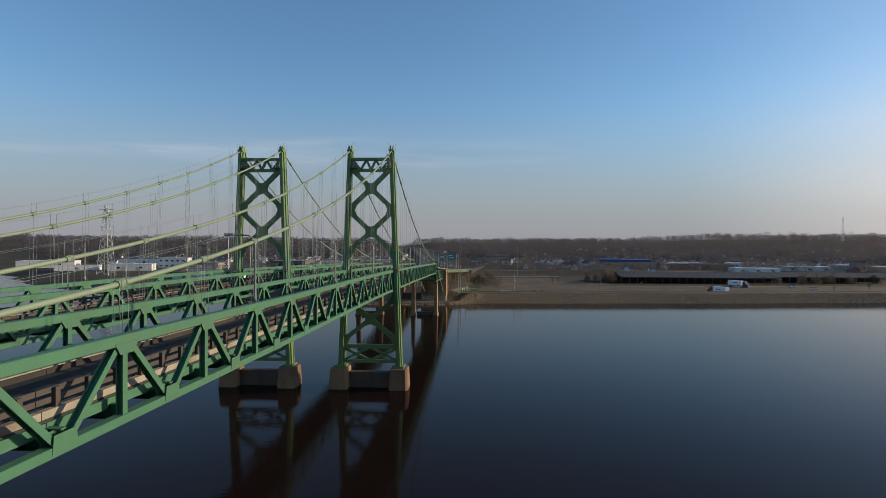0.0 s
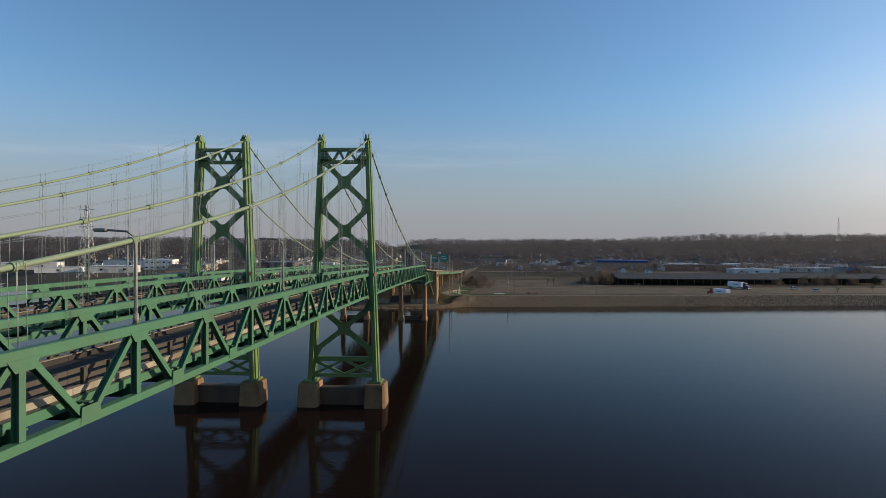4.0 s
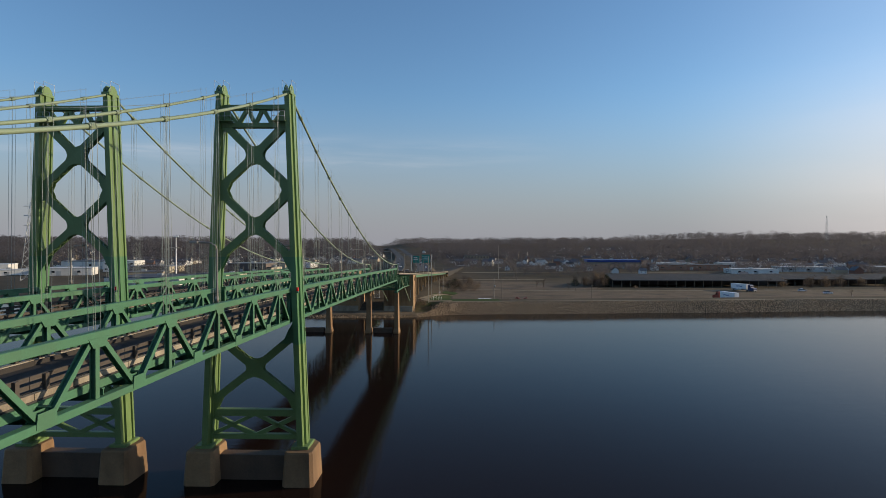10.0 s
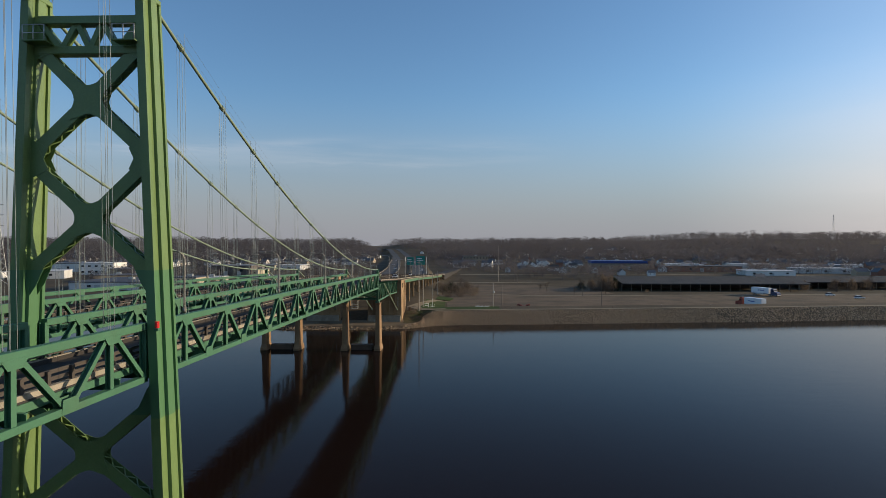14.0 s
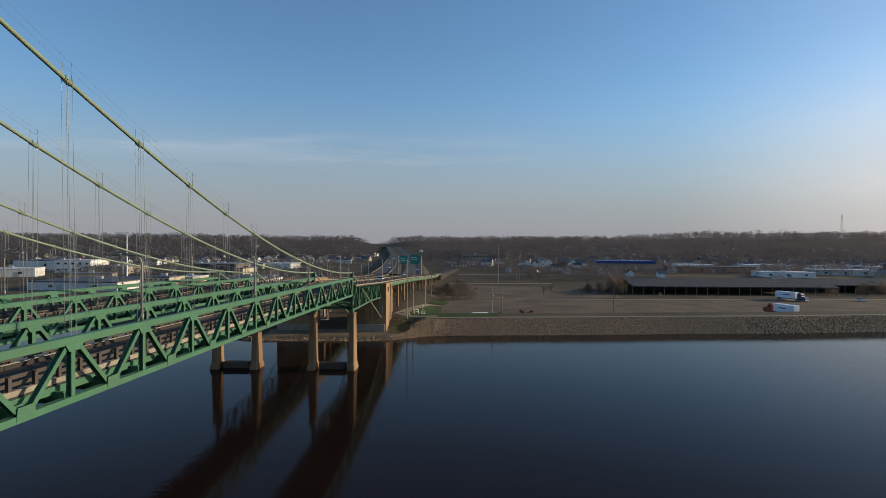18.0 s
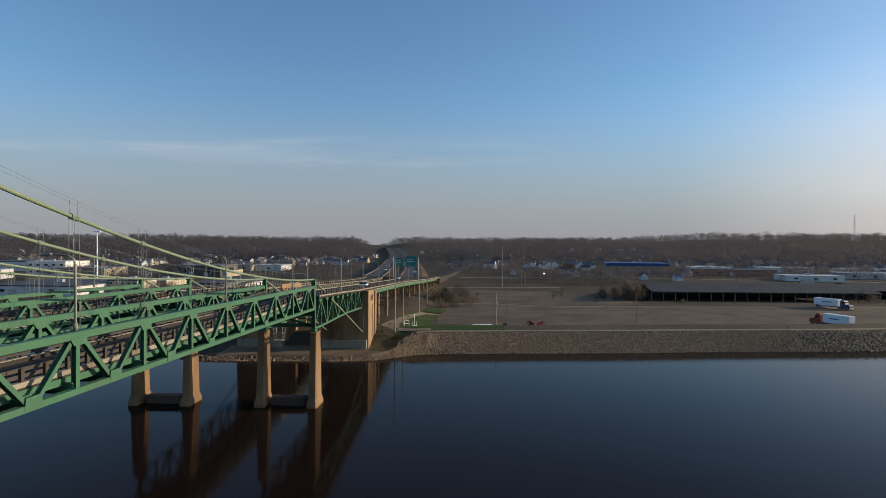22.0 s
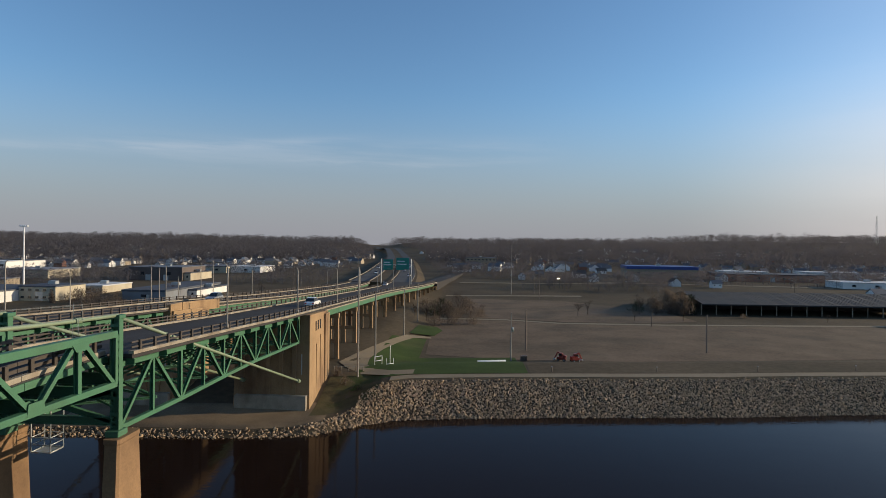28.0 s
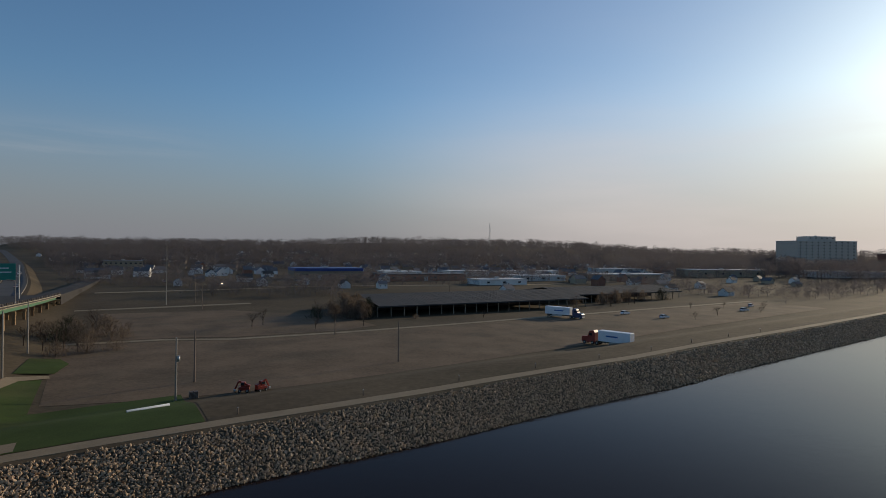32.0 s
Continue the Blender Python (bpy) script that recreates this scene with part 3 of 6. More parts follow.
def tower(cx):
    t = root("bridge_tower", (cx, 0, 3.8), "olive green steel suspension tower with double cross bracing", "bridge tower", "bridge towers")
    lx = lambda z: 3.95 + (45 - z) / 42 * 1.65
    for s in (1, -1):
        bm = bmesh.new()
        q = [(-0.3, -1.15), (0.3, -1.15), (0.3, -0.42), (0.52, -0.42), (0.52, 0.42), (0.3, 0.42), (0.3, 0.92), (0.46, 0.92), (0.46, 1.2)]
        q += [(-x, y) for x, y in reversed(q[2:])]
        loft(bm, [[Vector((cx + s * lx(z) + x * k, y * k, z)) for x, y in q] for z, k in ((3.8, 1.12), (44.9, 0.92))])
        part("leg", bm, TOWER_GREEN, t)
        bm = bmesh.new()
        add_box(bm, cx + s * 3.95 - 0.5, cx + s * 3.95 + 0.5, -1.0, 1.0, 44.7, 45.05, None, 0.04)
        pr = [(-0.95, 45.05), (0.95, 45.05), (0.75, 45.5), (0.3, 45.9), (-0.3, 45.9), (-0.75, 45.5)]
        for a, b in ((-0.34, -0.2), (0.2, 0.34)):
            loft(bm, [[Vector((cx + s * 3.95 + q, y, z)) for y, z in pr] for q in (a, b)])
        part("cable_saddle", bm, TOWER_GREEN, t)
        bm = bmesh.new()
        add_box(bm, cx + s * lx(3.8) - 1.0, cx + s * lx(3.8) + 1.0, -1.5, 1.5, 3.8, 4.15, None, 0.05)
        part("base_plate", bm, TOWER_GREEN, t)
    def member(name, a, b, w, d):
        beam(name, (cx + a[0], 0, a[1]), (cx + b[0], 0, b[1]), d, w, TOWER_GREEN, t, side=(0.3, 0, 1), kind="b")
    def laced_brace(a, b):
        """Two plates held apart by zigzag lacing bars along both edges."""
        A, B = Vector((cx + a[0], 0, a[1])), Vector((cx + b[0], 0, b[1]))
        d = (B - A).normalized()
        n = Vector((-d.z, 0, d.x)) * 0.425
        Y = Vector((0, 1, 0))
        bm = bmesh.new()
        for y0, y1 in ((-0.375, -0.31), (0.31, 0.375)):
            loft(bm, [[P - n + Y * y0, P + n + Y * y0, P + n + Y * y1, P - n + Y * y1] for P in (A, B)])
        brace = part("cross_brace", bm, TOWER_GREEN, t)
        bm = bmesh.new()
        k = max(4, int((B - A).length / 0.55))
        for e in (-0.96, 0.88):
            for i in range(k):
                p, q = A.lerp(B, i / k) + n * e, A.lerp(B, (i + 1) / k) + n * e
                v = 1 if i % 2 else -1
                loft(bm, [[P + Y * yy - d * 0.07, P + Y * yy + d * 0.07, P + Y * yy + d * 0.07 + n * 0.08, P + Y * yy - d * 0.07 + n * 0.08] for P, yy in ((p, -0.31 * v), (q, 0.31 * v))])
        part("lacing", bm, TOWER_GREEN, brace)
    for z in (43.3, 41.2):
        member("portal_strut", (-lx(z), z), (lx(z), z), 0.55, 0.9)
    for a, b in (((-3.5, 43.2), (-2.0, 41.3)), ((-2.0, 41.3), (-0.9, 43.2)), ((-0.9, 43.2), (0, 41.3)), ((0, 41.3), (0.9, 43.2)), ((0.9, 43.2), (2.0, 41.3)), ((2.0, 41.3), (3.5, 43.2))):
        member("portal_diagonal", a, b, 0.4, 0.5)
    for zc, dz in ((37.75, 4.1), (29.5, 4.15), (12.9, 4.2)):
        for s in (1, -1):
            for v in (1, -1):
                z1 = zc + v * dz
                laced_brace((0, zc), (s * lx(z1), z1))
        bm = bmesh.new()
        prof = []
        R, n = 1.75, 6
        for q in range(4):
            a0 = math.pi / 2 * q
            for i in range(n + 1):
                th = -math.pi / 4 + math.pi / 2 * i / n
                rr = 1.0 + 1.0 * (abs(th) / (math.pi / 4)) ** 2.2
                prof.append((rr * math.cos(a0 + th), rr * math.sin(a0 + th)))
        for sy in (-0.425, 0.385):
            loft(bm, [[Vector((cx + p, sy + q, zc + r)) for p, r in prof] for q in (0, 0.04)])
        part("brace_gusset", bm, TOWER_GREEN, t)
        for s in (1, -1):
            for v in (1, -1):
                z1 = zc + v * dz
                bm = bmesh.new()
                xx = lx(z1)
                pr = [(xx - 0.45, z1 - 1.3), (xx - 0.45, z1 + 1.3), (xx - 1.0, z1 + 0.75 - 0.3 * v), (xx - 1.55, z1 - v * 0.75 - 0.5 * 0), (xx - 1.0, z1 - 0.75 - 0.3 * v)]
                e = 0.012 if v > 0 else 0.0
                for sy in (-0.4 - e, 0.36 + e):
                    loft(bm, [[Vector((cx + s * p, sy + q, r)) for p, r in pr] for q in (0, 0.04)])
                part("gusset_plate", bm, TOWER_GREEN, t)
    member("cross_strut", (-lx(7.7), 7.7), (lx(7.7), 7.7), 0.8, 0.8)
    member("cross_strut", (-lx(4.9), 4.9), (lx(4.9), 4.9), 0.6, 0.7)
    for s in (1, -1):
        member("cross_brace", (s * lx(7.5), 7.5), (0, 5.0), 0.5, 0.5)
        member("cross_brace", (s * lx(5), 4.9), (0, 7.5), 0.4, 0.5)
    return t

def tower_pier(cx):
    p = root("tower_pier", (cx, 0, -3), "ochre concrete tower pier with pointed blocks joined by a low wall", "bridge pier", "tower piers")
    for s in (1, -1):
        bm = bmesh.new()
        c = cx + s * 5.65
        rings = []
        for z, w, l in ((-3, 1.85, 2.9), (0.0, 1.8, 2.8), (3.6, 1.6, 2.5), (3.8, 1.5, 2.4)):
            rings.append([Vector((c + a * w, b * l, z)) for a, b in ((-1, -0.86), (-0.8, -1), (0.8, -1), (1, -0.86), (1, 0.6), (0.45, 1), (-0.45, 1), (-1, 0.6))])
        loft(bm, rings)
        part("pier_block", bm, COLUMN_CONCRETE, p)
    part("pier_wall", box_bm(cx - 4.1, cx + 4.1, -0.7, 1.0, -3, 2.9, 0.06), WET_SHADED_CONCRETE, p, "dark stained wall")
    return p

for cx in AX:
    tower(cx)
    tower_pier(cx)

def end_bent(cx):
    p = root("end_pier", (cx, SIDE, -3), "ochre concrete pier with two tapered columns and a low tie wall", "bridge pier", "side span piers")
    for s in (1, -1):
        c = cx + s * 4.35
        bm = bmesh.new()
        rings = []
        for z, w, l in ((-3, 0.95, 2.55), (0.5, 0.92, 2.5), (1.5, 0.7, 2.0), (11.9, 0.56, 1.4), (12.05, 0.62, 1.46), (12.35, 0.62, 1.46)):
            rings.append([Vector((c + a * w, SIDE + 0.4 + b * l, z)) for a, b in ((-1, -0.85), (-0.8, -1), (0.8, -1), (1, -0.85), (1, 0.85), (0.8, 1), (-0.8, 1), (-1, 0.85))])
        loft(bm, rings)
        part("column", bm, COLUMN_CONCRETE, p)
    # the unlit look of this low wall is put into its dark colour
    part("tie_wall", box_bm(cx - 2.9, cx + 2.9, SIDE - 0.5, SIDE + 1.3, -3, 1.35, 0.05), WET_SHADED_CONCRETE, p, "tie wall darkened for its unlit front")
    f = root("cable_bent", (cx, SIDE, 12.35), "green steel end frame holding the cable saddles", "bridge frame", "end frames")
    for s in (1, -1):
        c = cx + s * 4.15
        beam("post", (c, SIDE, 12.35), (c, SIDE, 20.85), 0.5, 0.62, GREEN, f)
        for i in range(13):
            zz = 13.3 + i * 0.58
            part("batten", box_bm(c - 0.34, c + 0.34, SIDE - 0.285, SIDE - 0.245, zz, zz + 0.2), GREEN, f)
        part("post_cap", box_bm(c - 0.42, c + 0.42, SIDE - 0.4, SIDE + 0.4, 20.85, 21.15, 0.03), GREEN, f)
        part("foot", box_bm(c - 0.5, c + 0.5, SIDE - 0.6, SIDE + 0.6, 12.35, 12.8, 0.04), GREEN, f)
    beam("cross_beam", (cx - 4.1, SIDE, 15.4), (cx + 4.1, SIDE, 15.4), 0.5, 0.8, GREEN, f, side=(0, 0, 1))
    beam("cross_beam", (cx - 4.1, SIDE, 13.4), (cx + 4.1, SIDE, 13.4), 0.4, 0.6, GREEN, f, side=(0, 0, 1))
    for s in (1, -1):
        beam("cross_brace", (cx - s * 4.0, SIDE, 13.3), (cx + s * 4.0, SIDE, 15.6), 0.3, 0.4, GREEN, f, side=(0, 0, 1))
    for s in (1, -1):
        c = root("anchor_cable", (cx + s * HALF, 135, 14), "pale anchor cable running down to the anchorage", "cable", "anchor cables")
        part("cable", tube([(cx + s * 4.15, SIDE + 0.2, 20.9), (cx + s * 4.27, 159.3, 5.42)], 0.16), CABLE, c, smooth=True)
        part("cable_socket", tube([(cx + s * 4.27, 158.2, 5.79), (cx + s * 4.27, 159.2, 5.45)], 0.3), CABLE, c)

for cx in AX:
    end_bent(cx)

# deck trusses of the anchor spans
YA, YB = SIDE + 0.4, 159.3
def deck_truss(x, cx):
    t = root("deck_truss", (x, 136, 14), "green steel deck truss of the anchor span", "bridge truss", "deck trusses")
    n = 5
    p = (YB - YA) / n
    zt = lambda y: z_road(y, cx) - 0.75
    zb = lambda y: z_road(y, cx) - 4.5 - 0.92 * (1 - smooth(113, 147, y)) - (1.0 if cx < -5 else 0.0)
    for i in range(n):
        y0, y1 = YA + i * p, YA + (i + 1) * p
        ym = (y0 + y1) / 2
        beam("top_chord", (x, y0, zt(y0)), (x, y1, zt(y1)), 0.4, 0.45, GREEN, t, kind="b")
        beam("bottom_chord", (x, y0, zb(y0)), (x, y1, zb(y1)), 0.36, 0.4, GREEN, t, kind="b")
        beam("diagonal", (x, y0 + .1, zb(y0)), (x, ym - .15, zt(ym)), 0.28, 0.32, GREEN, t)
        beam("diagonal", (x, y1 - .1, zb(y1)), (x, ym + .15, zt(ym)), 0.28, 0.32, GREEN, t)
        beam("vertical", (x, ym, zb(ym)), (x, ym, zt(ym)), 0.26, 0.3, GREEN, t)
        beam("vertical", (x, y1, zb(y1)), (x, y1, zt(y1)), 0.3, 0.34, GREEN, t)
    return t
for cx in AX:
    for s in (1, -1):
        deck_truss(cx + s * 4.05, cx)
    d = part("road_deck", strip(cx - 5.0, cx + 5.0, SIDE + 0.5, 171.5, -0.32, 0, 4.0, lambda y: z_road(y, cx)), ASPHALT)
    tagged(d, "dark asphalt deck over the anchor span", "road", kind="structure")
    a = root("anchorage", (cx, 168, -1), "large ochre concrete anchorage block with tall slit openings", "anchorage", "anchorages")
    bm = bmesh.new()
    rings = []
    for z, f, g in ((-1.5, 0.9, 0.25), (3.0, 0.45, 0.15), (None, 0, 0)):
        zf, zr = (z, z) if z is not None else (z_road(159.7, cx) - 0.36, z_road(171.2, cx) - 0.36)
        rings.append([Vector((cx - 5.7 - g, 159.7 - f, zf)), Vector((cx + 5.7 + g, 159.7 - f, zf)), Vector((cx + 5.7 + g, 171.2 + g, zr)), Vector((cx - 5.7 - g, 171.2 + g, zr))])
    loft(bm, rings)
    part("block", bm, PIER_CONCRETE, a)
    part("plinth", box_bm(cx - 5.5, cx + 5.5, 158.45, 159.9, -1.5, 3.35, 0.06), PALE_CONCRETE, a, "paler concrete plinth")
    for q in (-4.6, -2.6, -0.6, 1.4, 3.4):
        part("rib", box_bm(cx + q - 0.35, cx + q + 0.35, 159.15, 159.9, 3.3, z_road(159.7, cx) - 4.9 + (2.2 if q > 2 else 0), 0.04), PIER_CONCRETE, a, "upright concrete rib on the front")
    tube_x = cx + 4.6
    part("downpipe", tube([(tube_x, 159.3, 6.4), (tube_x, 159.3, 9.6)], 0.08, 6), GALV, a, "pale downpipe")
    for s in (1, -1):
        for ya, zb in ((163.4, 10.5), (165.9, 11.6)):
            xa, xb = sorted((cx + s * 5.7, cx + s * 5.88))
            part("rib", box_bm(xa, xb, ya, ya + 0.3, 2.5, zb, 0.03), PIER_CONCRETE, a, "slim upright concrete rib")
        part("pilaster", box_bm(min(cx + s * 5.68, cx + s * 6.0), max(cx + s * 5.68, cx + s * 6.0), 168.7, 171.5, 2.0, z_road(175, cx) - 0.5, 0.04), PIER_CONCRETE, a, "shallow concrete pilaster")
        if cx < -5 and s > 0:
            part("end_block", box_bm(cx + 4.2, cx + 5.36, 159.45, 163.1, 8.0, z_road(163, cx) + 0.85, 0.05), PIER_CONCRETE, a, "stained concrete end block")
            bm = bmesh.new()
            x0, x1 = sorted((cx + s * 5.02, cx + s * 5.36))
            loft(bm, [[Vector((x0, y, z_road(y, cx) - 0.9)), Vector((x1, y, z_road(y, cx) - 0.9)), Vector((x1, y, z_road(y, cx) + 0.85)), Vector((x0, y, z_road(y, cx) + 0.85))] for y in (163.2, 168.0, 172.6, 177.2)])
            part("parapet", bm, PIER_CONCRETE, a, "solid concrete parapet")

# ---- anchor span railings, floor beams, approach viaducts ----
def bend(y):
    """How far the highway has swung to the west at y."""
    if y < 500:
        return -0.00019 * max(0.0, y - 235.0) ** 2
    return -13.343 - 0.1007 * (y - 500) - 0.00007 * max(0.0, y - 750) ** 2

def side_rail(cx, s, ya, yb, half, label, step=8.0, curve=lambda y: 0.0, posts=4, bx=0.0):
    r = root("approach_railing", (cx + s * half + curve(ya), ya, z_road(ya, bx)), label, "railing", "approach railings")
    n = int(round((yb - ya) / step))
    for i in range(n):
        y0, y1 = ya + (yb - ya) * i / n, ya + (yb - ya) * (i + 1) / n
        bm = strip(cx + s * half - 0.2, cx + s * half + 0.2, y0 + 0.01, y1 - 0.01, -0.03, 0.22, 8.1, lambda y: z_road(y, bx), curve)
        part("curb", bm, PALE_CONCRETE, r, "pale concrete curb")
        for h in (0.48, 0.84):
            beam("rail", (cx + s * half + curve(y0), y0, z_road(y0, bx) + h), (cx + s * half + curve(y1), y1, z_road(y1, bx) + h), 0.13, 0.08, RAIL, r, kind="b")
        for j in range(posts):
            y = y0 + (j + 0.5) * (y1 - y0) / posts
            beam("post", (cx + s * (half + 0.08) + curve(y), y, z_road(y, bx) + 0.25), (cx + s * (half + 0.08) + curve(y), y, z_road(y, bx) + 0.97), 0.24, 0.2, RAIL, r, kind="b")

VIA_END = 370.0
def right_edge(y):
    """The right edge of the near approach, which widens into the exit ramp."""
    return 5.0 + 9.7 * (max(0.0, y - 240.0) / 128.0) ** 1.5
def edges(cx, y):
    if cx > -5:
        return (-5.0 + bend(y), right_edge(y))
    return (cx - 5.0 + bend(y), cx + 5.0 + bend(y))
def edge_deck(cx, ya, yb, d0, d1, step=6.0):
    bm = bmesh.new()
    n = int(math.ceil((yb - ya) / step))
    rings = []
    for i in range(n + 1):
        y = ya + (yb - ya) * i / n
        l, r = edges(cx, y)
        z = z_road(y, cx)
        rings.append([Vector((l, y, z + d0)), Vector((r, y, z + d0)), Vector((r, y, z + d1)), Vector((l, y, z + d1))])
    loft(bm, rings)
    return bm
for cx in AX:
    anch = [o for o in scene.objects if o.name.startswith("anchorage") and abs(o.location.x - cx) < 1][0]
    for s in (1, -1):
        side_rail(cx, s, SIDE + 0.6, 159.4 if cx < -5 and s > 0 else 171.5, 4.85, "weathered brown guard rail on a pale curb beside the anchor span", bx=cx)
        k = 1 if s > 0 else 0
        side_rail(0.0, 1, 171.6, VIA_END, 0.0, "weathered brown guard rail along the approach viaduct", 11.0, lambda y: edges(cx, y)[k] - s * 0.2, 4, cx)
        for i in range(3):
            part("slit_window", box_bm(cx + s * 5.72 - 0.05, cx + s * 5.72 + 0.06, 163.0 + i * 1.4, 163.5 + i * 1.4, 12.6, 14.1), GLASS_DARK, anch, "dark slit opening")
    fs = root("floor_system", (cx, 136, 14), "green steel floor beams under the anchor span deck", "floor beams", "bridge floor systems")
    for i in range(11):
        y = SIDE + 1 + i * 4.7
        beam("floor_beam", (cx - 4.9, y, z_road(y, cx) - 0.62), (cx + 4.9, y, z_road(y, cx) - 0.62), 0.25, 0.55, GREEN, fs, side=(0, 0, 1))
        if i < 10:
            beam("lateral_brace", (cx - 4 * (-1) ** i, y, z_road(y, cx) - 4.3), (cx + 4 * (-1) ** i, y + 4.7, z_road(y + 4.7, cx) - 4.3), 0.18, 0.2, GREEN, fs, side=(0, 0, 1))
        for s in (1, -1):
            beam("sway_brace", (cx - s * 4, y, z_road(y, cx) - 4.3), (cx + s * 4, y, z_road(y, cx) - 0.9), 0.16, 0.2, GREEN, fs, side=(0, 1, 0))
    # viaduct: green girders on twin concrete columns
    d = part("road_deck", edge_deck(cx, 171.55, VIA_END, -0.4, 0), ASPHALT)
    tagged(d, "dark asphalt deck of the approach viaduct", "road", kind="structure")
    fa = part("deck_fascia", edge_deck(cx, 171.55, VIA_END, -0.62, -0.404), PALE_CONCRETE)
    tagged(fa, "pale concrete edge slab of the viaduct", "trim", kind="structure")
    bents = (184.3, 203.0, 226.0, 250.5, 268.5, 284.0, 297.5, 311.5, 323.5, 335.5, 347.3, 359.7, 369.0)
    v = root("viaduct_girders", (cx, 250, 8), "long green steel girders of the approach viaduct", "girder", "viaduct girders")
    cuts = (171.8,) + bents
    for a, b in zip(cuts, cuts[1:]):
        (la, ra), (lb, rb) = edges(cx, a), edges(cx, b)
        for f in (0.07, 0.36, 0.64, 0.93):
            beam("girder", (la + (ra - la) * f, a + .02, z_road(a, cx) - 1.22), (lb + (rb - lb) * f, b - .02, z_road(b, cx) - 1.22), 0.35, 1.15, GREEN, v, side=(0, 0, 1))
    for y in bents:
        l, r = edges(cx, y)
        g = ground((l + r) / 2, y) - 0.5
        top = z_road(y, cx) - 1.82
        if top - g < 1.2:
            continue
        c = root("viaduct_bent", ((l + r) / 2, y, g), "ochre concrete bent of square columns and a cap beam", "bridge pier", "viaduct bents")
        xs = [l + 0.9, r - 0.6, l + (r - l) * 0.36, l + (r - l) * 0.68]
        for x in xs:
            bm = bmesh.new()
            loft(bm, [[Vector((x + a * w, y + b * w, z)) for a, b in ((-1, -0.85), (-.85, -1), (.85, -1), (1, -.85), (1, .85), (.85, 1), (-.85, 1), (-1, .85))] for z, w in ((g, 0.46), (top - 0.9, 0.4))])
            part("column", bm, PIER_CONCRETE, c)
        part("cap_beam", box_bm(l + 0.3, r - 0.1, y - 0.45, y + 0.45, top - 0.95, top, 0.05), PIER_CONCRETE, c)
        if top - g > 7.5:
            part("tie_beam", box_bm(l + 0.9, r - 0.6, y - 0.28, y + 0.28, g + 3.6, g + 4.3, 0.03), PIER_CONCRETE, c)

# highway beyond the viaduct, on its embankment
def z_high(y):
    h = max(ground(-10 + bend(y), y), ground(14 + bend(y), y)) + 0.6
    z = z_road(VIA_END) + (7.6 - z_road(VIA_END)) * smooth(VIA_END, 720, y)
    return max(h, z + (h - z) * smooth(700, 1300, y))
for xa, xb in ((-5.2, 5.2), (-26.8, -16.4)):
    d = part("highway", strip(xa, xb, VIA_END, 2000, -0.5, 0, 12.0, z_high, bend), HIGHWAY)
    tagged(d, "grey asphalt highway running through the wooded valley", "road", kind="structure")
d = part("median", strip(-16.4, -5.2, VIA_END, 1400, -0.5, -0.15, 14.0, z_high, bend), EARTH)
tagged(d, "dull brown median of the highway", "verge", kind="structure")
bm = bmesh.new()
rings = []
for i in range(56):
    y = VIA_END + 0.3 + i * 14.0
    zt, x0, x1 = z_high(y) - 0.2, bend(y) - 28.6, bend(y) + 7.0
    g0, g1 = ground(x0 - 8, y) - 0.6, ground(x1 + 8, y) - 0.6
    rings.append([Vector((x0 - 1.6 * max(0.3, zt - g0), y, g0)), Vector((x1 + 1.6 * max(0.3, zt - g1), y, g1)), Vector((x1, y, zt)), Vector((x0, y, zt))])
loft(bm, rings)
tagged(part("embankment", bm, EARTH), "rough brown grass embankment carrying the highway", "embankment", kind="structure")
for q, ya, yb in ((-27.2, VIA_END, 700), (-16.1, VIA_END, 620), (-5.5, VIA_END, 620), (5.5, VIA_END, 700)):
    b = root("guard_rail", (q + bend(ya), ya, z_high(ya)), "pale steel guard rail beside the highway", "guard rail", "highway guard rails")
    n = int((yb - ya) / 30)
    for i in range(n):
        y0, y1 = ya + (yb - ya) * i / n + 0.02, ya + (yb - ya) * (i + 1) / n - 0.02
        part("rail", strip(q - 0.06, q + 0.06, y0, y1, 0.42, 0.8, 5.1, z_high, bend), PALE_CONCRETE, b)
        for f in (0.02, 0.35, 0.68):
            y = y0 + (y1 - y0) * f
            beam("post", (q + bend(y), y, z_high(y) - 0.2), (q + bend(y), y, z_high(y) + 0.75), 0.14, 0.1, RAIL, b, kind="b")
d = part("exit_ramp", strip(-8.0, 0.0, VIA_END, VIA_END + 170, -4, -0.03, 8.0, lambda y: z_road(VIA_END) - (y - VIA_END) * 0.012, lambda y: right_edge(y) - 0.0004 * (y - VIA_END) ** 2), ASPHALT)
tagged(d, "asphalt exit ramp leaving the viaduct", "road", kind="structure")

# ---- lamps on the bridge and approaches ----
def lamp(at, h, arm, label, group="bridge lamps"):
    x, y, z = at
    l = root("street_lamp", at, label, "street lamp", group)
    rod("pole", (x, y, z), (x, y, z + h - 0.6), 0.085, POLE, l, 8)
    rod("base", (x, y, z), (x, y, z + 0.5), 0.15, POLE, l, 8)
    s = 1 if arm > 0 else -1
    pts = [(x, y, z + h - 0.65), (x + s * 0.12, y, z + h - 0.3), (x + s * 0.5, y, z + h - 0.06), (x + arm, y, z + h + 0.05)]
    part("arm", tube(pts, 0.06, 6), POLE, l, smooth=True)
    bm = bmesh.new()
    add_box(bm, x + arm - 0.4 * s - 0.35, x + arm - 0.4 * s + 0.35, y - 0.16, y + 0.16, z + h - 0.1, z + h + 0.1, None, 0.05)
    part("lamp_head", bm, POLE, l)
    return l
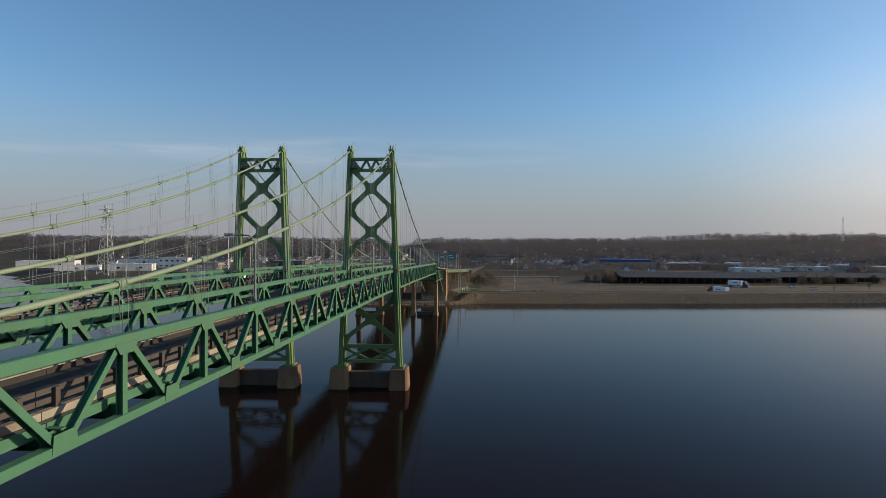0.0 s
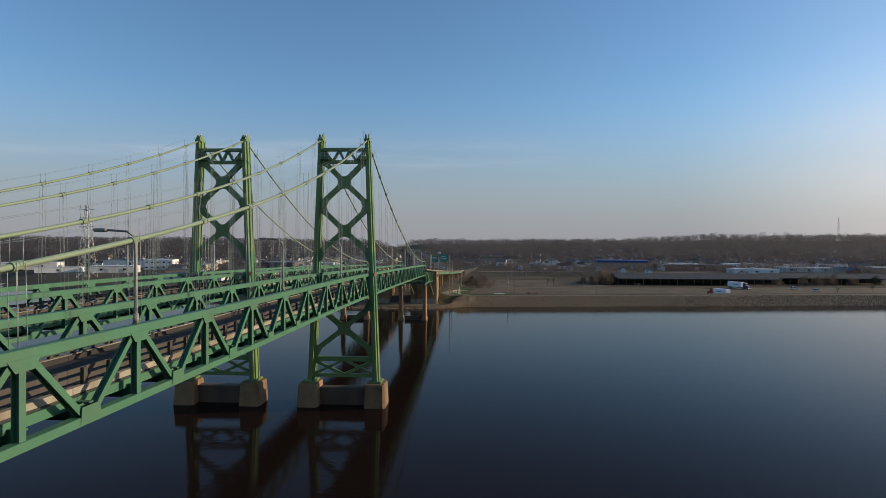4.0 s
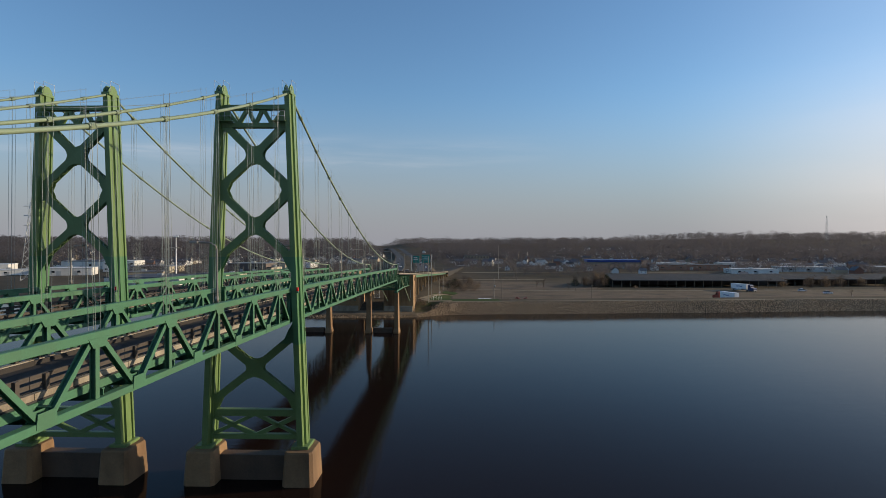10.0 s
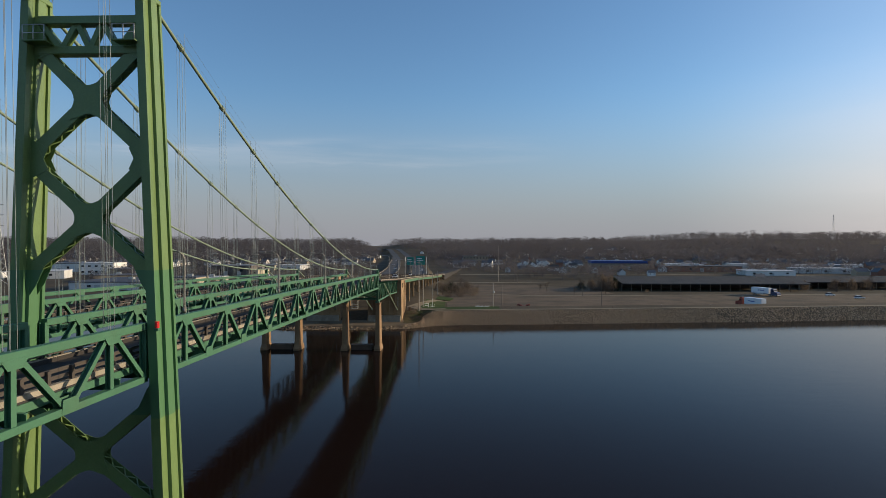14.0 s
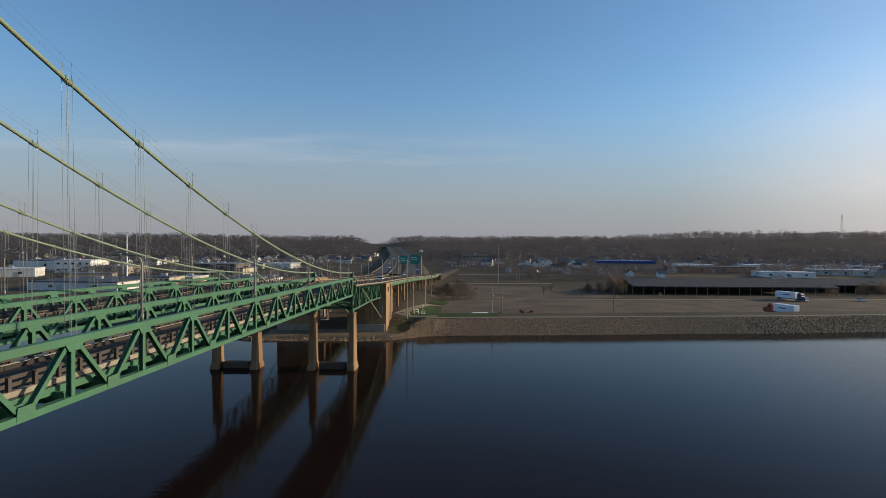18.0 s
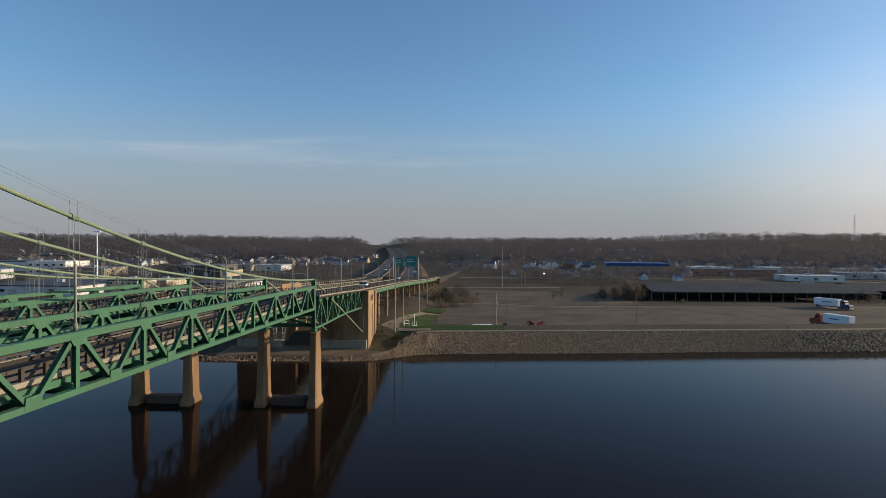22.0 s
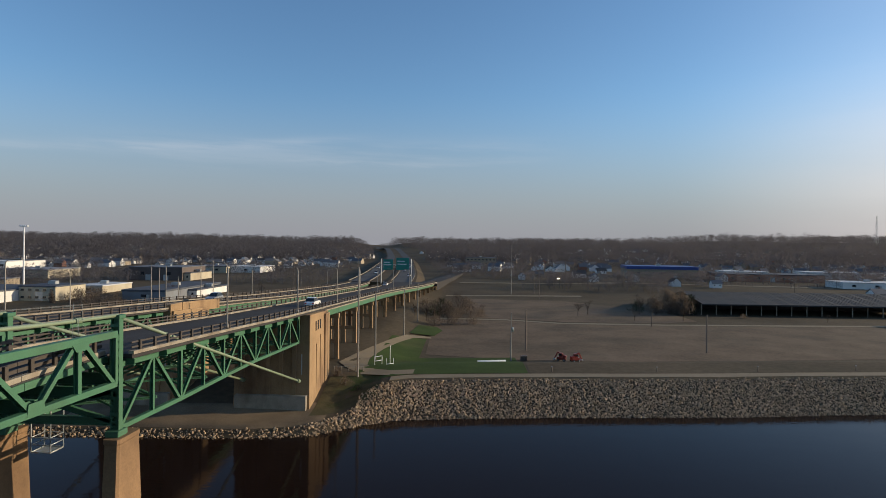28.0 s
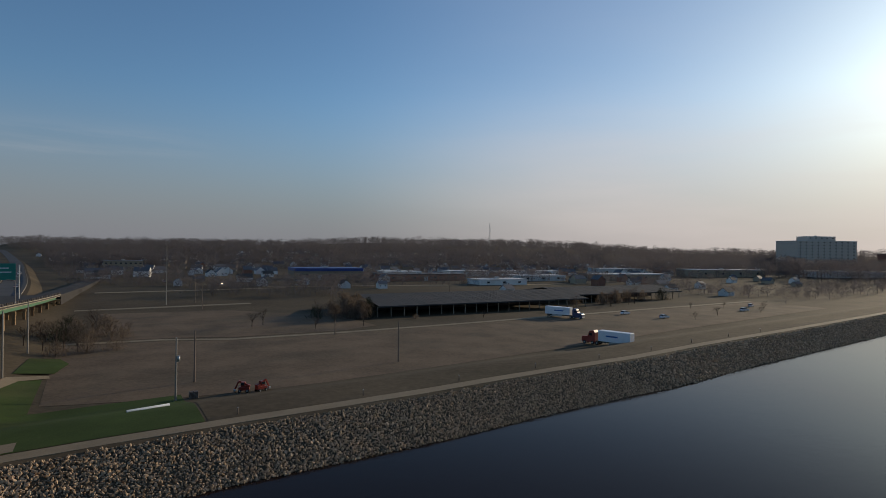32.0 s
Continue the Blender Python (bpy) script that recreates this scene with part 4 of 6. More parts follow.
for k in (13, 10, 7, 4, 1):
    y = GAP + PITCH * (13 - k + 0.5)
    lamp((HALF, y, z_top(y) + 0.3), 4.9, -2.3, "grey steel lamp post standing on the truss")
    lamp((AX[1] - HALF, y, z_top(y) + 0.3), 4.9, 2.3, "grey steel lamp post standing on the truss")
for k in (2, 5, 8):
    y = -GAP - PITCH * (k + 0.5)
    lamp((HALF, y, z_top(y) + 0.3), 4.9, -2.3, "grey steel lamp post standing on the truss")
    lamp((AX[1] - HALF, y, z_top(y) + 0.3), 4.9, 2.3, "grey steel lamp post standing on the truss")
for y in (130.0, 155.0, 181.0, 205.0, 232.0, 262.0, 295.0):
    lamp((edges(0, y)[1] + 0.15, y, z_road(y) + 0.3), 6.8, -2.2, "grey lamp post fixed beside the approach railing", "approach lamps")
for y in (140.0, 178.0, 222.0, 268.0, 310.0):
    lamp((AX[1] - 5.15 + bend(y), y, z_road(y, AX[1]) + 0.3), 6.8, 2.2, "grey lamp post fixed beside the approach railing", "approach lamps")

# ---- overhead signs ----
SIGN_GREEN = material("sign_green", (0.01, 0.20, 0.15), 0.4, 0, 0.08, 1, 6, 0)
SIGN_WHITE = material("sign_white", (0.75, 0.76, 0.74), 0.5, 0, 0.05, 1, 6, 0)
def gantry(cx, y, zb, panels, feet):
    g = root("sign_gantry", (cx, y, zb), "grey truss gantry carrying large green road signs", "sign gantry", "sign gantries")
    xs = [p[0] - p[1] / 2 for p in panels] + [p[0] + p[1] / 2 for p in panels]
    x0, x1 = min(xs) - 1, max(xs) + 1
    for x, foot in zip((x0, x1), feet):
        rod("post", (x, y, foot), (x, y, zb + 10.2), 0.2, GALV, g)
    for z in (6.2, 7.4):
        rod("chord", (x0, y, zb + z), (x1, y, zb + z), 0.09, GALV, g, 6)
    n = 12
    for i in range(n):
        a, b = x0 + (x1 - x0) * i / n, x0 + (x1 - x0) * (i + 1) / n
        rod("lattice", (a, y, zb + (6.2 if i % 2 else 7.4)), (b, y, zb + (7.4 if i % 2 else 6.2)), 0.05, GALV, g, 5)
    for px, w, h in panels:
        sg = part("sign_panel", box_bm(px - w / 2, px + w / 2, y - 0.35, y - 0.25, zb + 4.9, zb + 4.9 + h, 0.03), SIGN_GREEN, g, "green road sign panel")
        for j, (fx, fw, fz) in enumerate(((-0.12, 0.6, 0.72), (-0.05, 0.7, 0.48))):
            part("text_bar", box_bm(px + fx * w - fw * w / 2, px + fx * w + fw * w / 2, y - 0.37, y - 0.351, zb + 4.9 + fz * h - 0.16, zb + 4.9 + fz * h + 0.16), SIGN_WHITE, sg, "white unreadable lettering bar")
gantry(-3, 345, 9.4, ((-7.0, 4.6, 5.0), (-0.2, 6.0, 5.8)), (ground(-10.3, 345) - 0.5, z_road(345) - 0.3))

# ---- lot, paths and grass: thin layers on the levee ----
def patch(name, pts, z, mat, label, category, th=0.12):
    bm = bmesh.new()
    loft(bm, [[Vector((x, y, z - th)) for x, y in pts], [Vector((x, y, z)) for x, y in pts]])
    bmesh.ops.triangulate(bm, faces=[f for f in bm.faces if len(f.verts) > 4])
    ob = part(name, bm, mat)
    return tagged(ob, label, category, kind="structure")
def band(d0, d1, xs):
    return [(x, shore(x) + d0) for x in xs] + [(x, shore(x) + d1) for x in reversed(xs)]
XS = (20, 30, 45, 60, 75, 90, 110, 130, 160, 200, 240, 300, 380)
def lower(pts):
    """Move plan points outwards from the levee onto the lower ground behind it."""
    return [(28.9 + (x - 28.9) * 1.109, 85.7 + (y - 85.7) * 1.109) for x, y in pts]
def drape(name, d0, d1, xs, lift, mat, label, category):
    ds = [d0 + (d1 - d0) * i / 24 for i in range(25)]
    v = [(x, shore(x) + d, ground(x, shore(x) + d) + lift) for d in ds for x in xs]
    n = len(xs)
    f = [(j * n + i, j * n + i + 1, (j + 1) * n + i + 1, (j + 1) * n + i) for j in range(24) for i in range(n - 1)]
    tagged(put(name, mesh_of(name, v, f, True), mat), label, category, kind="structure")
patch("lot", [(20.5, 203.5), (38, 199.5), (60, 199), (90, 203), (130, 209), (200, 222), (330, 242), (330, 278), (240, 271), (155, 264), (127, 261.5), (93, 259), (60, 259), (43, 265), (19.5, 266)], LOW + 0.04, GRAVEL_LOT, "brown gravel car park, empty but for a few trucks", "parking lot")
patch("lot_far", [(27, 272), (46, 270), (62, 265), (94, 265), (108, 272), (106, 300), (72, 340), (28, 342)], LOW + 0.045, GRAVEL_LOT, "brown gravel car park beyond a pale track", "parking lot")
drape("verge", 12.9, 40, [10.6 + 1.5 * i for i in range(21)], 0.06, GRASS, "green grass verge on the levee", "grass")
drape("verge_back", 40.1, 66, [11.0 + 1.2 * i for i in range(8)], 0.06, GRASS, "green grass beside the viaduct path", "grass")
drape("verge_slope", 6.0, 20, [6.5 + i for i in range(10)], 0.06, ROUGH_BANK, "rough brown-green slope between rocks and anchorage", "slope")
drape("verge_strip", 12.9, 34, [float(q) for q in range(41, 381, 5)], 0.03, EARTH, "dull brown verge between path and car park", "verge")
def laid(name, pts, lift, mat, label, category):
    """A sheet with its corners on the ground."""
    bm = bmesh.new()
    bm.faces.new([bm.verts.new((x, y, ground(x, y) + lift)) for x, y in pts])
    bmesh.ops.triangulate(bm, faces=bm.faces[:])
    tagged(part(name, bm, mat), label, category, kind="structure")
laid("grass_island", [(14.5, 228), (21, 230), (23, 240), (21, 247), (15.5, 246)], 0.12, GRASS, "patch of green grass beside the viaduct", "grass")
patch("levee_path", band(10.0, 12.7, (17,) + XS), LOT + 0.035, PATH_PALE, "pale compacted path along the top of the levee", "path")
laid("loop_path", [(20.5, 172.2), (20.5, 175.6), (16.5, 174.6), (13.2, 175.8), (11.2, 180), (10.4, 188), (11.6, 200), (13.6, 212), (16, 222), (20.5, 225.5), (20.2, 228), (14, 224.5), (11.4, 213), (9.0, 200), (7.0, 189), (5.6, 181), (8.5, 175.5), (11.5, 172.6), (16.0, 170.9)], 0.1, PATH_PALE, "pale path looping beneath the viaduct", "path")
patch("lot_road", [(20, 267.5), (43, 266), (60, 259.5), (93, 259.5), (127, 262), (155, 264.5), (240, 272), (330, 279), (330, 283), (240, 275.5), (155, 267.5), (127, 265), (93, 262.5), (60, 262.5), (43, 269), (20, 270.5)], LOW + 0.07, PATH_PALE, "pale worn track at the back of the gravel", "path")
for pts, label in (([(26, 413), (120, 424), (120, 430), (26, 419)], "pale street crossing the flat ground"), ([(20, 352), (86, 358), (86, 362), (20, 356)], "pale track across dull winter grass"), ([(110, 436), (330, 402), (330, 408), (110, 442)], "pale street behind the sheds")):
    zz = [ground(x, y) for x, y in pts]
    me = mesh_of("street", [(x, y, z + d) for d in (0.05, 0.17) for (x, y), z in zip(pts, zz)], [(0, 3, 2, 1), (4, 5, 6, 7), (0, 1, 5, 4), (1, 2, 6, 5), (2, 3, 7, 6), (3, 0, 4, 7)])
    tagged(put("street", me, PATH_PALE), label, "street", kind="structure")

# sand laid in a paler tone that stands for the sunlit strip here
sx, sd = [-30 + 1.5 * i for i in range(28)], [1.2 + 0.9 * i for i in range(13)]
sv = [(x, shore(x) + d, ground(x, shore(x) + d) + 0.04 - (0.5 if d < 1.3 or d > 11.9 or x < -29 or x > 10 else 0)) for d in sd for x in sx]
sf = [(j * 28 + i, j * 28 + i + 1, (j + 1) * 28 + i + 1, (j + 1) * 28 + i) for j in range(12) for i in range(27)]
tagged(put("sand_bank", mesh_of("sand_bank", sv, sf, True), SAND), "tan sandy bank below the bridges, paled as if sunlit", "sand", kind="structure")

# ---- riprap ----
rng = np.random.default_rng(5)
def rock_verts(r, seed):
    g = np.random.default_rng(seed)
    t = (1 + 5 ** 0.5) / 2
    v = np.array([(-1, t, 0), (1, t, 0), (-1, -t, 0), (1, -t, 0), (0, -1, t), (0, 1, t), (0, -1, -t), (0, 1, -t), (t, 0, -1), (t, 0, 1), (-t, 0, -1), (-t, 0, 1)]) / 1.9
    v *= g.uniform(0.6, 1.3, (12, 1))
    v *= np.array((1.4, 0.85, 0.56))
    return v * r
ICO = np.array([(0, 11, 5), (0, 5, 1), (0, 1, 7), (0, 7, 10), (0, 10, 11), (1, 5, 9), (5, 11, 4), (11, 10, 2), (10, 7, 6), (7, 1, 8), (3, 9, 4), (3, 4, 2), (3, 2, 6), (3, 6, 8), (3, 8, 9), (4, 9, 5), (2, 4, 11), (6, 2, 10), (8, 6, 7), (9, 8, 1)])
ROCKS = [rock_verts(0.5, 40 + i) for i in range(8)]
riprap = root("riprap_bank", (25, 166, 2), "bank of pale broken limestone rocks sloping to the water", "riprap", kind="structure")
rock_meshes = [mesh_of("rock", r, [tuple(f) for f in ICO]) for r in ROCKS]
singles, av, af = 0, [], []
def turn(g):
    return np.array(Euler(g.uniform(-3.1, 3.1, 3)).to_matrix())
spots = []
for x in np.arange(13.0, 120.0, 0.26):
    for d in np.arange(-0.4, 9.2, 0.26):
        spots.append((x + rng.uniform(-.2, .2), d + rng.uniform(-.18, .18), rng.uniform(0.2, 0.5)))
for x in np.arange(120.0, 330.0, 0.5):
    for d in np.arange(-0.4, 9.2, 0.44):
        spots.append((x + rng.uniform(-.35, .35), d + rng.uniform(-.3, .3), rng.uniform(0.32, 0.76)))
for x in np.arange(-34.0, 13.5, 0.34):
    for d in np.arange(-0.6, 1.9 + 3.2 * smooth(5, 14, x), 0.36):
        spots.append((x + rng.uniform(-.2, .2), d + rng.uniform(-.18, .18), rng.uniform(0.22, 0.52)))
count = 0
for x, d, s in spots:
    y = shore(x) + d
    z = ground(x, y) + rng.uniform(-0.16, 0.12)
    k = int(rng.integers(0, 8))
    R = turn(rng)
    if 20 < x < 29 and 3.0 < d < 9.0 and singles < 300:
        m = Matrix.Translation((x, y, z)) @ Matrix([list(map(float, q)) for q in R]).to_4x4() @ Matrix.Scale(float(s), 4)
        put("rock", rock_meshes[k], ROCK, riprap, m)
        singles += 1
    else:
        av.append((ROCKS[k] * s) @ R.T + np.array((x, y, z)))
        af.append(ICO + 12 * count)
        count += 1
rest = put("rock_field", mesh_of("rock_field", np.concatenate(av).tolist(), np.concatenate(af).tolist()), ROCK, riprap)
tagged(rest, "countless pale limestone rocks of the bank", kind="stuff")

# ---- bare trees ----
def tree_mesh(seed, h, spread=0.42):
    g = random.Random(seed)
    tv, tf, cv, cf = [], [], [], []
    def limb(a, d, length, r, depth):
        b = a + d * length
        V, F = (tv, tf) if depth < 2 else (cv, cf)
        n = 5 if depth < 2 else 3
        u = d.orthogonal().normalized()
        w = d.cross(u)
        i0 = len(V)
        for p, rr in ((a, r), (b, r * 0.62)):
            for k in range(n):
                q = 2 * math.pi * k / n
                V.append(p + (u * math.cos(q) + w * math.sin(q)) * rr)
        for k in range(n):
            F.append((i0 + k, i0 + (k + 1) % n, i0 + n + (k + 1) % n, i0 + n + k))
        if depth >= 5:
            return
        kids = (4, 3, 3, 3, 3)[depth]
        for k in range(kids):
            th = 2 * math.pi * (k + g.random() * 0.7) / kids
            tilt = g.uniform(0.25, 0.85) if depth else g.uniform(0.3, 0.65)
            e = (d * math.cos(tilt) + (u * math.cos(th) + w * math.sin(th)) * math.sin(tilt) + Vector((0, 0, 0.12))).normalized()
            start = a + d * length * g.uniform(0.55, 1.0) if k else b
            limb(start, e, length * g.uniform(0.55, 0.8), max(0.012 * h / 8, r * 0.5), depth + 1)
    limb(Vector((0, 0, -0.2)), Vector((0, 0, 1)), h * 0.28, h * 0.022, 0)
    return mesh_of("trunk", tv, tf, True), mesh_of("crown", cv, cf)
TREES = [tree_mesh(60 + i, 9.0 + i) for i in range(4)]
def bare_tree(x, y, s, k, label="bare brown deciduous tree with fine twigs"):
    if 24 < x < 300 and y < 300:
        x, y = lower([(x, y)])[0]
    z = ground(x, y)
    t = root("tree", (x, y, z), label, "tree", "bare trees")
    m = Matrix.Translation((x, y, z)) @ Matrix.Rotation(x * 3.7 + y, 4, "Z") @ Matrix.Scale(s, 4)
    put("trunk", TREES[k][0], BARK, t, m)
    put("crown", TREES[k][1], BARK, t, m)
tr = random.Random(3)
NEAR_TREES = ((17, 258, .7), (21, 262, .8), (24, 256, .75), (28, 263, .85), (31, 258, .7), (35, 264, .6), (19, 268, .8), (27, 270, .9), (13, 262, .7),
                (66, 264, .7), (70, 268, .6), (81, 253, .45), (96, 254, .6), (92, 268, .9), (98, 272, .9), (103, 268, 1.0), (88, 272, .8))
FAR_TREES = ((141, 257, .45), (205, 222, .5), (226, 228, .55), (250, 226, .5), (262, 232, .55), (255, 245, .5), (240, 250, .4), (190, 266, .7), (215, 270, .9), (228, 272, .8), (236, 276, 1.0),
                (-48, 205, .6), (-56, 230, .7), (-70, 215, .6), (-95, 215, .7), (-60, 252, .7), (-88, 300, .8), (-52, 300, .7), (-140, 250, .7))
for x, y, s in NEAR_TREES + FAR_TREES:
    bare_tree(x, y, s, tr.randrange(4))

TWIG = material("grey_brown_twigs", (0.17, 0.132, 0.1), 0.95, 0, 0.3, 0.2, 3, 0, island=0.3, spec=0.05)
# thin twigs pass light to both sides
for _mat in (WOODS, TWIG, BARK):
    _n, _l = _mat.node_tree.nodes, _mat.node_tree.links
    _t, _x = _n.new("ShaderNodeBsdfTranslucent"), _n.new("ShaderNodeMixShader")
    _l.new(_n["Principled BSDF"].inputs["Base Color"].links[0].from_socket, _t.inputs["Color"])
    _l.new(_n["Principled BSDF"].outputs[0], _x.inputs[1])
    _l.new(_t.outputs[0], _x.inputs[2])
    _l.new(_x.outputs[0], _n["Material Output"].inputs["Surface"])

# ---- far woods on the hills ----
def wood_proto(seed, n):
    """One bare tree of unit height as loose twig triangles, n of them."""
    g = np.random.default_rng(seed)
    a, f = g.uniform(0, 6.283, n), 0.22 + 0.74 * g.random(n) ** 0.8
    r = 0.33 * np.sqrt(np.clip(1 - ((f - 0.56) / 0.46) ** 2, 0.02, 1)) * g.uniform(0.15, 1.05, n)
    r *= 1 + 0.35 * np.sin(a * 3 + seed)
    L, w, t = g.uniform(0.05, 0.13, n), g.uniform(0.006, 0.016, n), g.uniform(0, 6.283, n)
    px, py = np.cos(a) * r, np.sin(a) * r
    lx, ly = np.cos(a) * L * 0.6, np.sin(a) * L * 0.6
    tri = np.stack([np.stack([px - np.cos(t) * w - lx, py - np.sin(t) * w - ly, f - L * 0.7], 1),
                    np.stack([px + np.cos(t) * w, py + np.sin(t) * w, f - L * 0.2], 1),
                    np.stack([px + lx, py + ly, f + L * 0.5], 1)], 1)
    trunk = np.array([[(-0.014, 0, 0), (0.014, 0, 0), (0, 0, 0.7)], [(0, -0.014, 0), (0, 0.014, 0), (0, 0, 0.7)]])
    return np.concatenate([trunk, tri]).reshape(-1, 3)
PROTO = [wood_proto(90 + i, 84) for i in range(10)]
def woods(name, label, n, pick, seed, hmin, hmax):
    g = np.random.default_rng(seed)
    V = []
    for _ in range(n):
        x, y, k = pick(g)
        h = g.uniform(hmin, hmax) * k * (0.5 + 1.0 * (0.5 + 0.5 * noise.noise((x * 0.011, y * 0.011, 7.0))))
        a = g.uniform(0, 6.283)
        p = PROTO[int(g.integers(0, 10))] * np.array((h * g.uniform(1.0, 1.75), h * g.uniform(1.0, 1.75), h))
        c, s = math.cos(a), math.sin(a)
        V.append(p @ np.array(((c, s, 0), (-s, c, 0), (0, 0, 1))) + np.array((x, y, ground(x, y) - 0.4)))
    V = np.concatenate(V).astype(np.float32)
    me = bpy.data.meshes.new(name)
    m = len(V)
    me.vertices.add(m)
    me.vertices.foreach_set("co", V.ravel())
    me.loops.add(m)
    me.loops.foreach_set("vertex_index", np.arange(m, dtype=np.int32))
    me.polygons.add(m // 3)
    me.polygons.foreach_set("loop_start", np.arange(0, m, 3, dtype=np.int32))
    me.update(calc_edges=True)
    me.validate()
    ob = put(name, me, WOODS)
    return tagged(ob, label, "woods", kind="stuff")
def hill_pick(g):
    while True:
        az = radians(g.uniform(-46, 72))
        r = g.uniform(760, 2300) if g.random() < 0.8 else g.uniform(620, 900)
        x, y = 20 + r * math.sin(az), 90 + r * math.cos(az)
        if abs(x + 10 - bend(y)) < 30 + 0.012 * y:
            continue
        return x, y, 1.0 + r / 6000
woods("far_woods", "bare winter woods covering the hills, greyed for haze", 12000, hill_pick, 11, 10, 17)
def town_pick(g):
    while True:
        az = radians(g.uniform(-46, 70))
        r = g.uniform(300, 860)
        x, y = 20 + r * math.sin(az), 90 + r * math.cos(az)
        if abs(x + 10 - bend(y)) < 34 or (60 < x < 330 and y < 350) or y < shore(x) + 60:
            continue
        if noise.noise((x * 0.012, y * 0.012, 2.0)) < -0.05:
            continue
        return x, y, 0.6
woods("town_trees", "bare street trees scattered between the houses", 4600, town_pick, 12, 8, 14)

# ---- long open shed ----
SHED_ROOF = material("weathered_metal_roof", (0.05, 0.05, 0.05), 0.92, 0, 0.3, 0.15, 2, 0.05, (0.075, 0.065, 0.055), 0.7)
# dark base colour holds the shade inside the open-fronted sheds
SHADE_WALL = material("shed_shade_wall", (0.06, 0.05, 0.045), 0.9, 0, 0.3, 0.3, 4, 0.1)
def long_shed(x0, x1, y0, depth, eave, ridge):
    s = root("open_shed", ((x0 + x1) / 2, y0, LOW), "long low open-fronted shed with grey metal roof and pale posts", "shed")
    n = int((x1 - x0) / 5.3)
    for i in range(n + 1):
        x = x0 + (x1 - x0) * i / n
        beam("post", (x, y0 + 0.4, LOW), (x, y0 + 0.4, LOW + eave), 0.3, 0.3, PALE_CONCRETE, s, kind="b", label="pale post")
        if i < n:
            xb = x0 + (x1 - x0) * (i + 1) / n
            bm = bmesh.new()
            pr = [(y0 - 1.2, LOW + eave), (y0 + depth * 0.5, LOW + ridge), (y0 + depth + 1, LOW + eave)]
            loft(bm, [[Vector((xx, y, z)) for y, z in pr] + [Vector((xx, y, z + 0.22)) for y, z in reversed(pr)] for xx in (x + 0.015, xb - 0.015)])
            part("roof_panel", bm, SHED_ROOF, s)
            for f in (0.25, 0.5, 0.75):
                xx = x + (xb - x) * f
                rod("roof_seam", (xx, y0 - 1.2, LOW + eave + 0.24), (xx, y0 + depth * 0.5, LOW + ridge + 0.24), 0.05, SHED_ROOF, s, 4)
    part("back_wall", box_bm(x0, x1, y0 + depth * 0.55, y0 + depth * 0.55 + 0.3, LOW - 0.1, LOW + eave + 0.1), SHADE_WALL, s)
    part("fascia", box_bm(x0 - 0.3, x1 + 0.3, y0 - 1.35, y0 - 1.21, LOW + eave - 0.25, LOW + eave + 0.25), SHED_ROOF, s)
long_shed(117.5, 222, 292.5, 40, 4.0, 7.0)
long_shed(226, 310, 310, 36, 4.0, 6.6)

# ---- lorries ----
TRAILER = material("white_trailer_skin", (0.74, 0.75, 0.77), 0.4, 0.1, 0.06, 0.5, 6, 0, (0.55, 0.55, 0.55), 0.3)
RED = material("red_paint", (0.24, 0.03, 0.018), 0.4, 0, 0.15, 1, 8, 0)
NAVY = material("navy_paint", (0.03, 0.045, 0.11), 0.4, 0, 0.15, 1, 8, 0)
RUBBER = material("black_rubber", (0.02, 0.02, 0.02), 0.85, 0, 0.2, 2, 20, 0.1)
BLUE_MARK = material("blue_marking", (0.04, 0.10, 0.30), 0.45, 0, 0.05, 1, 6, 0)
def wheel(name, c, r, w, parent, axis_x):
    bm = bmesh.new()
    n = 14
    u = Vector((0, 0, 1))
    ax = Vector(axis_x).normalized()
    v = ax.cross(u)
    rings = []
    for t, rr in ((-w / 2, r * 0.86), (-w / 2 + 0.05, r), (w / 2 - 0.05, r), (w / 2, r * 0.86)):
        rings.append([Vector(c) + ax * t + (u * math.cos(2 * math.pi * k / n) + v * math.sin(2 * math.pi * k / n)) * rr for k in range(n)])
    loft(bm, rings)
    wh = part(name, bm, RUBBER, parent)
    bm = bmesh.new()
    rings = [[Vector(c) + ax * t + (u * math.cos(2 * math.pi * k / n) + v * math.sin(2 * math.pi * k / n)) * r * 0.5 for k in range(n)] for t in (-w / 2 - 0.02, w / 2 + 0.02)]
    loft(bm, rings)
    part("rim", bm, GALV, wh, "grey steel rim")
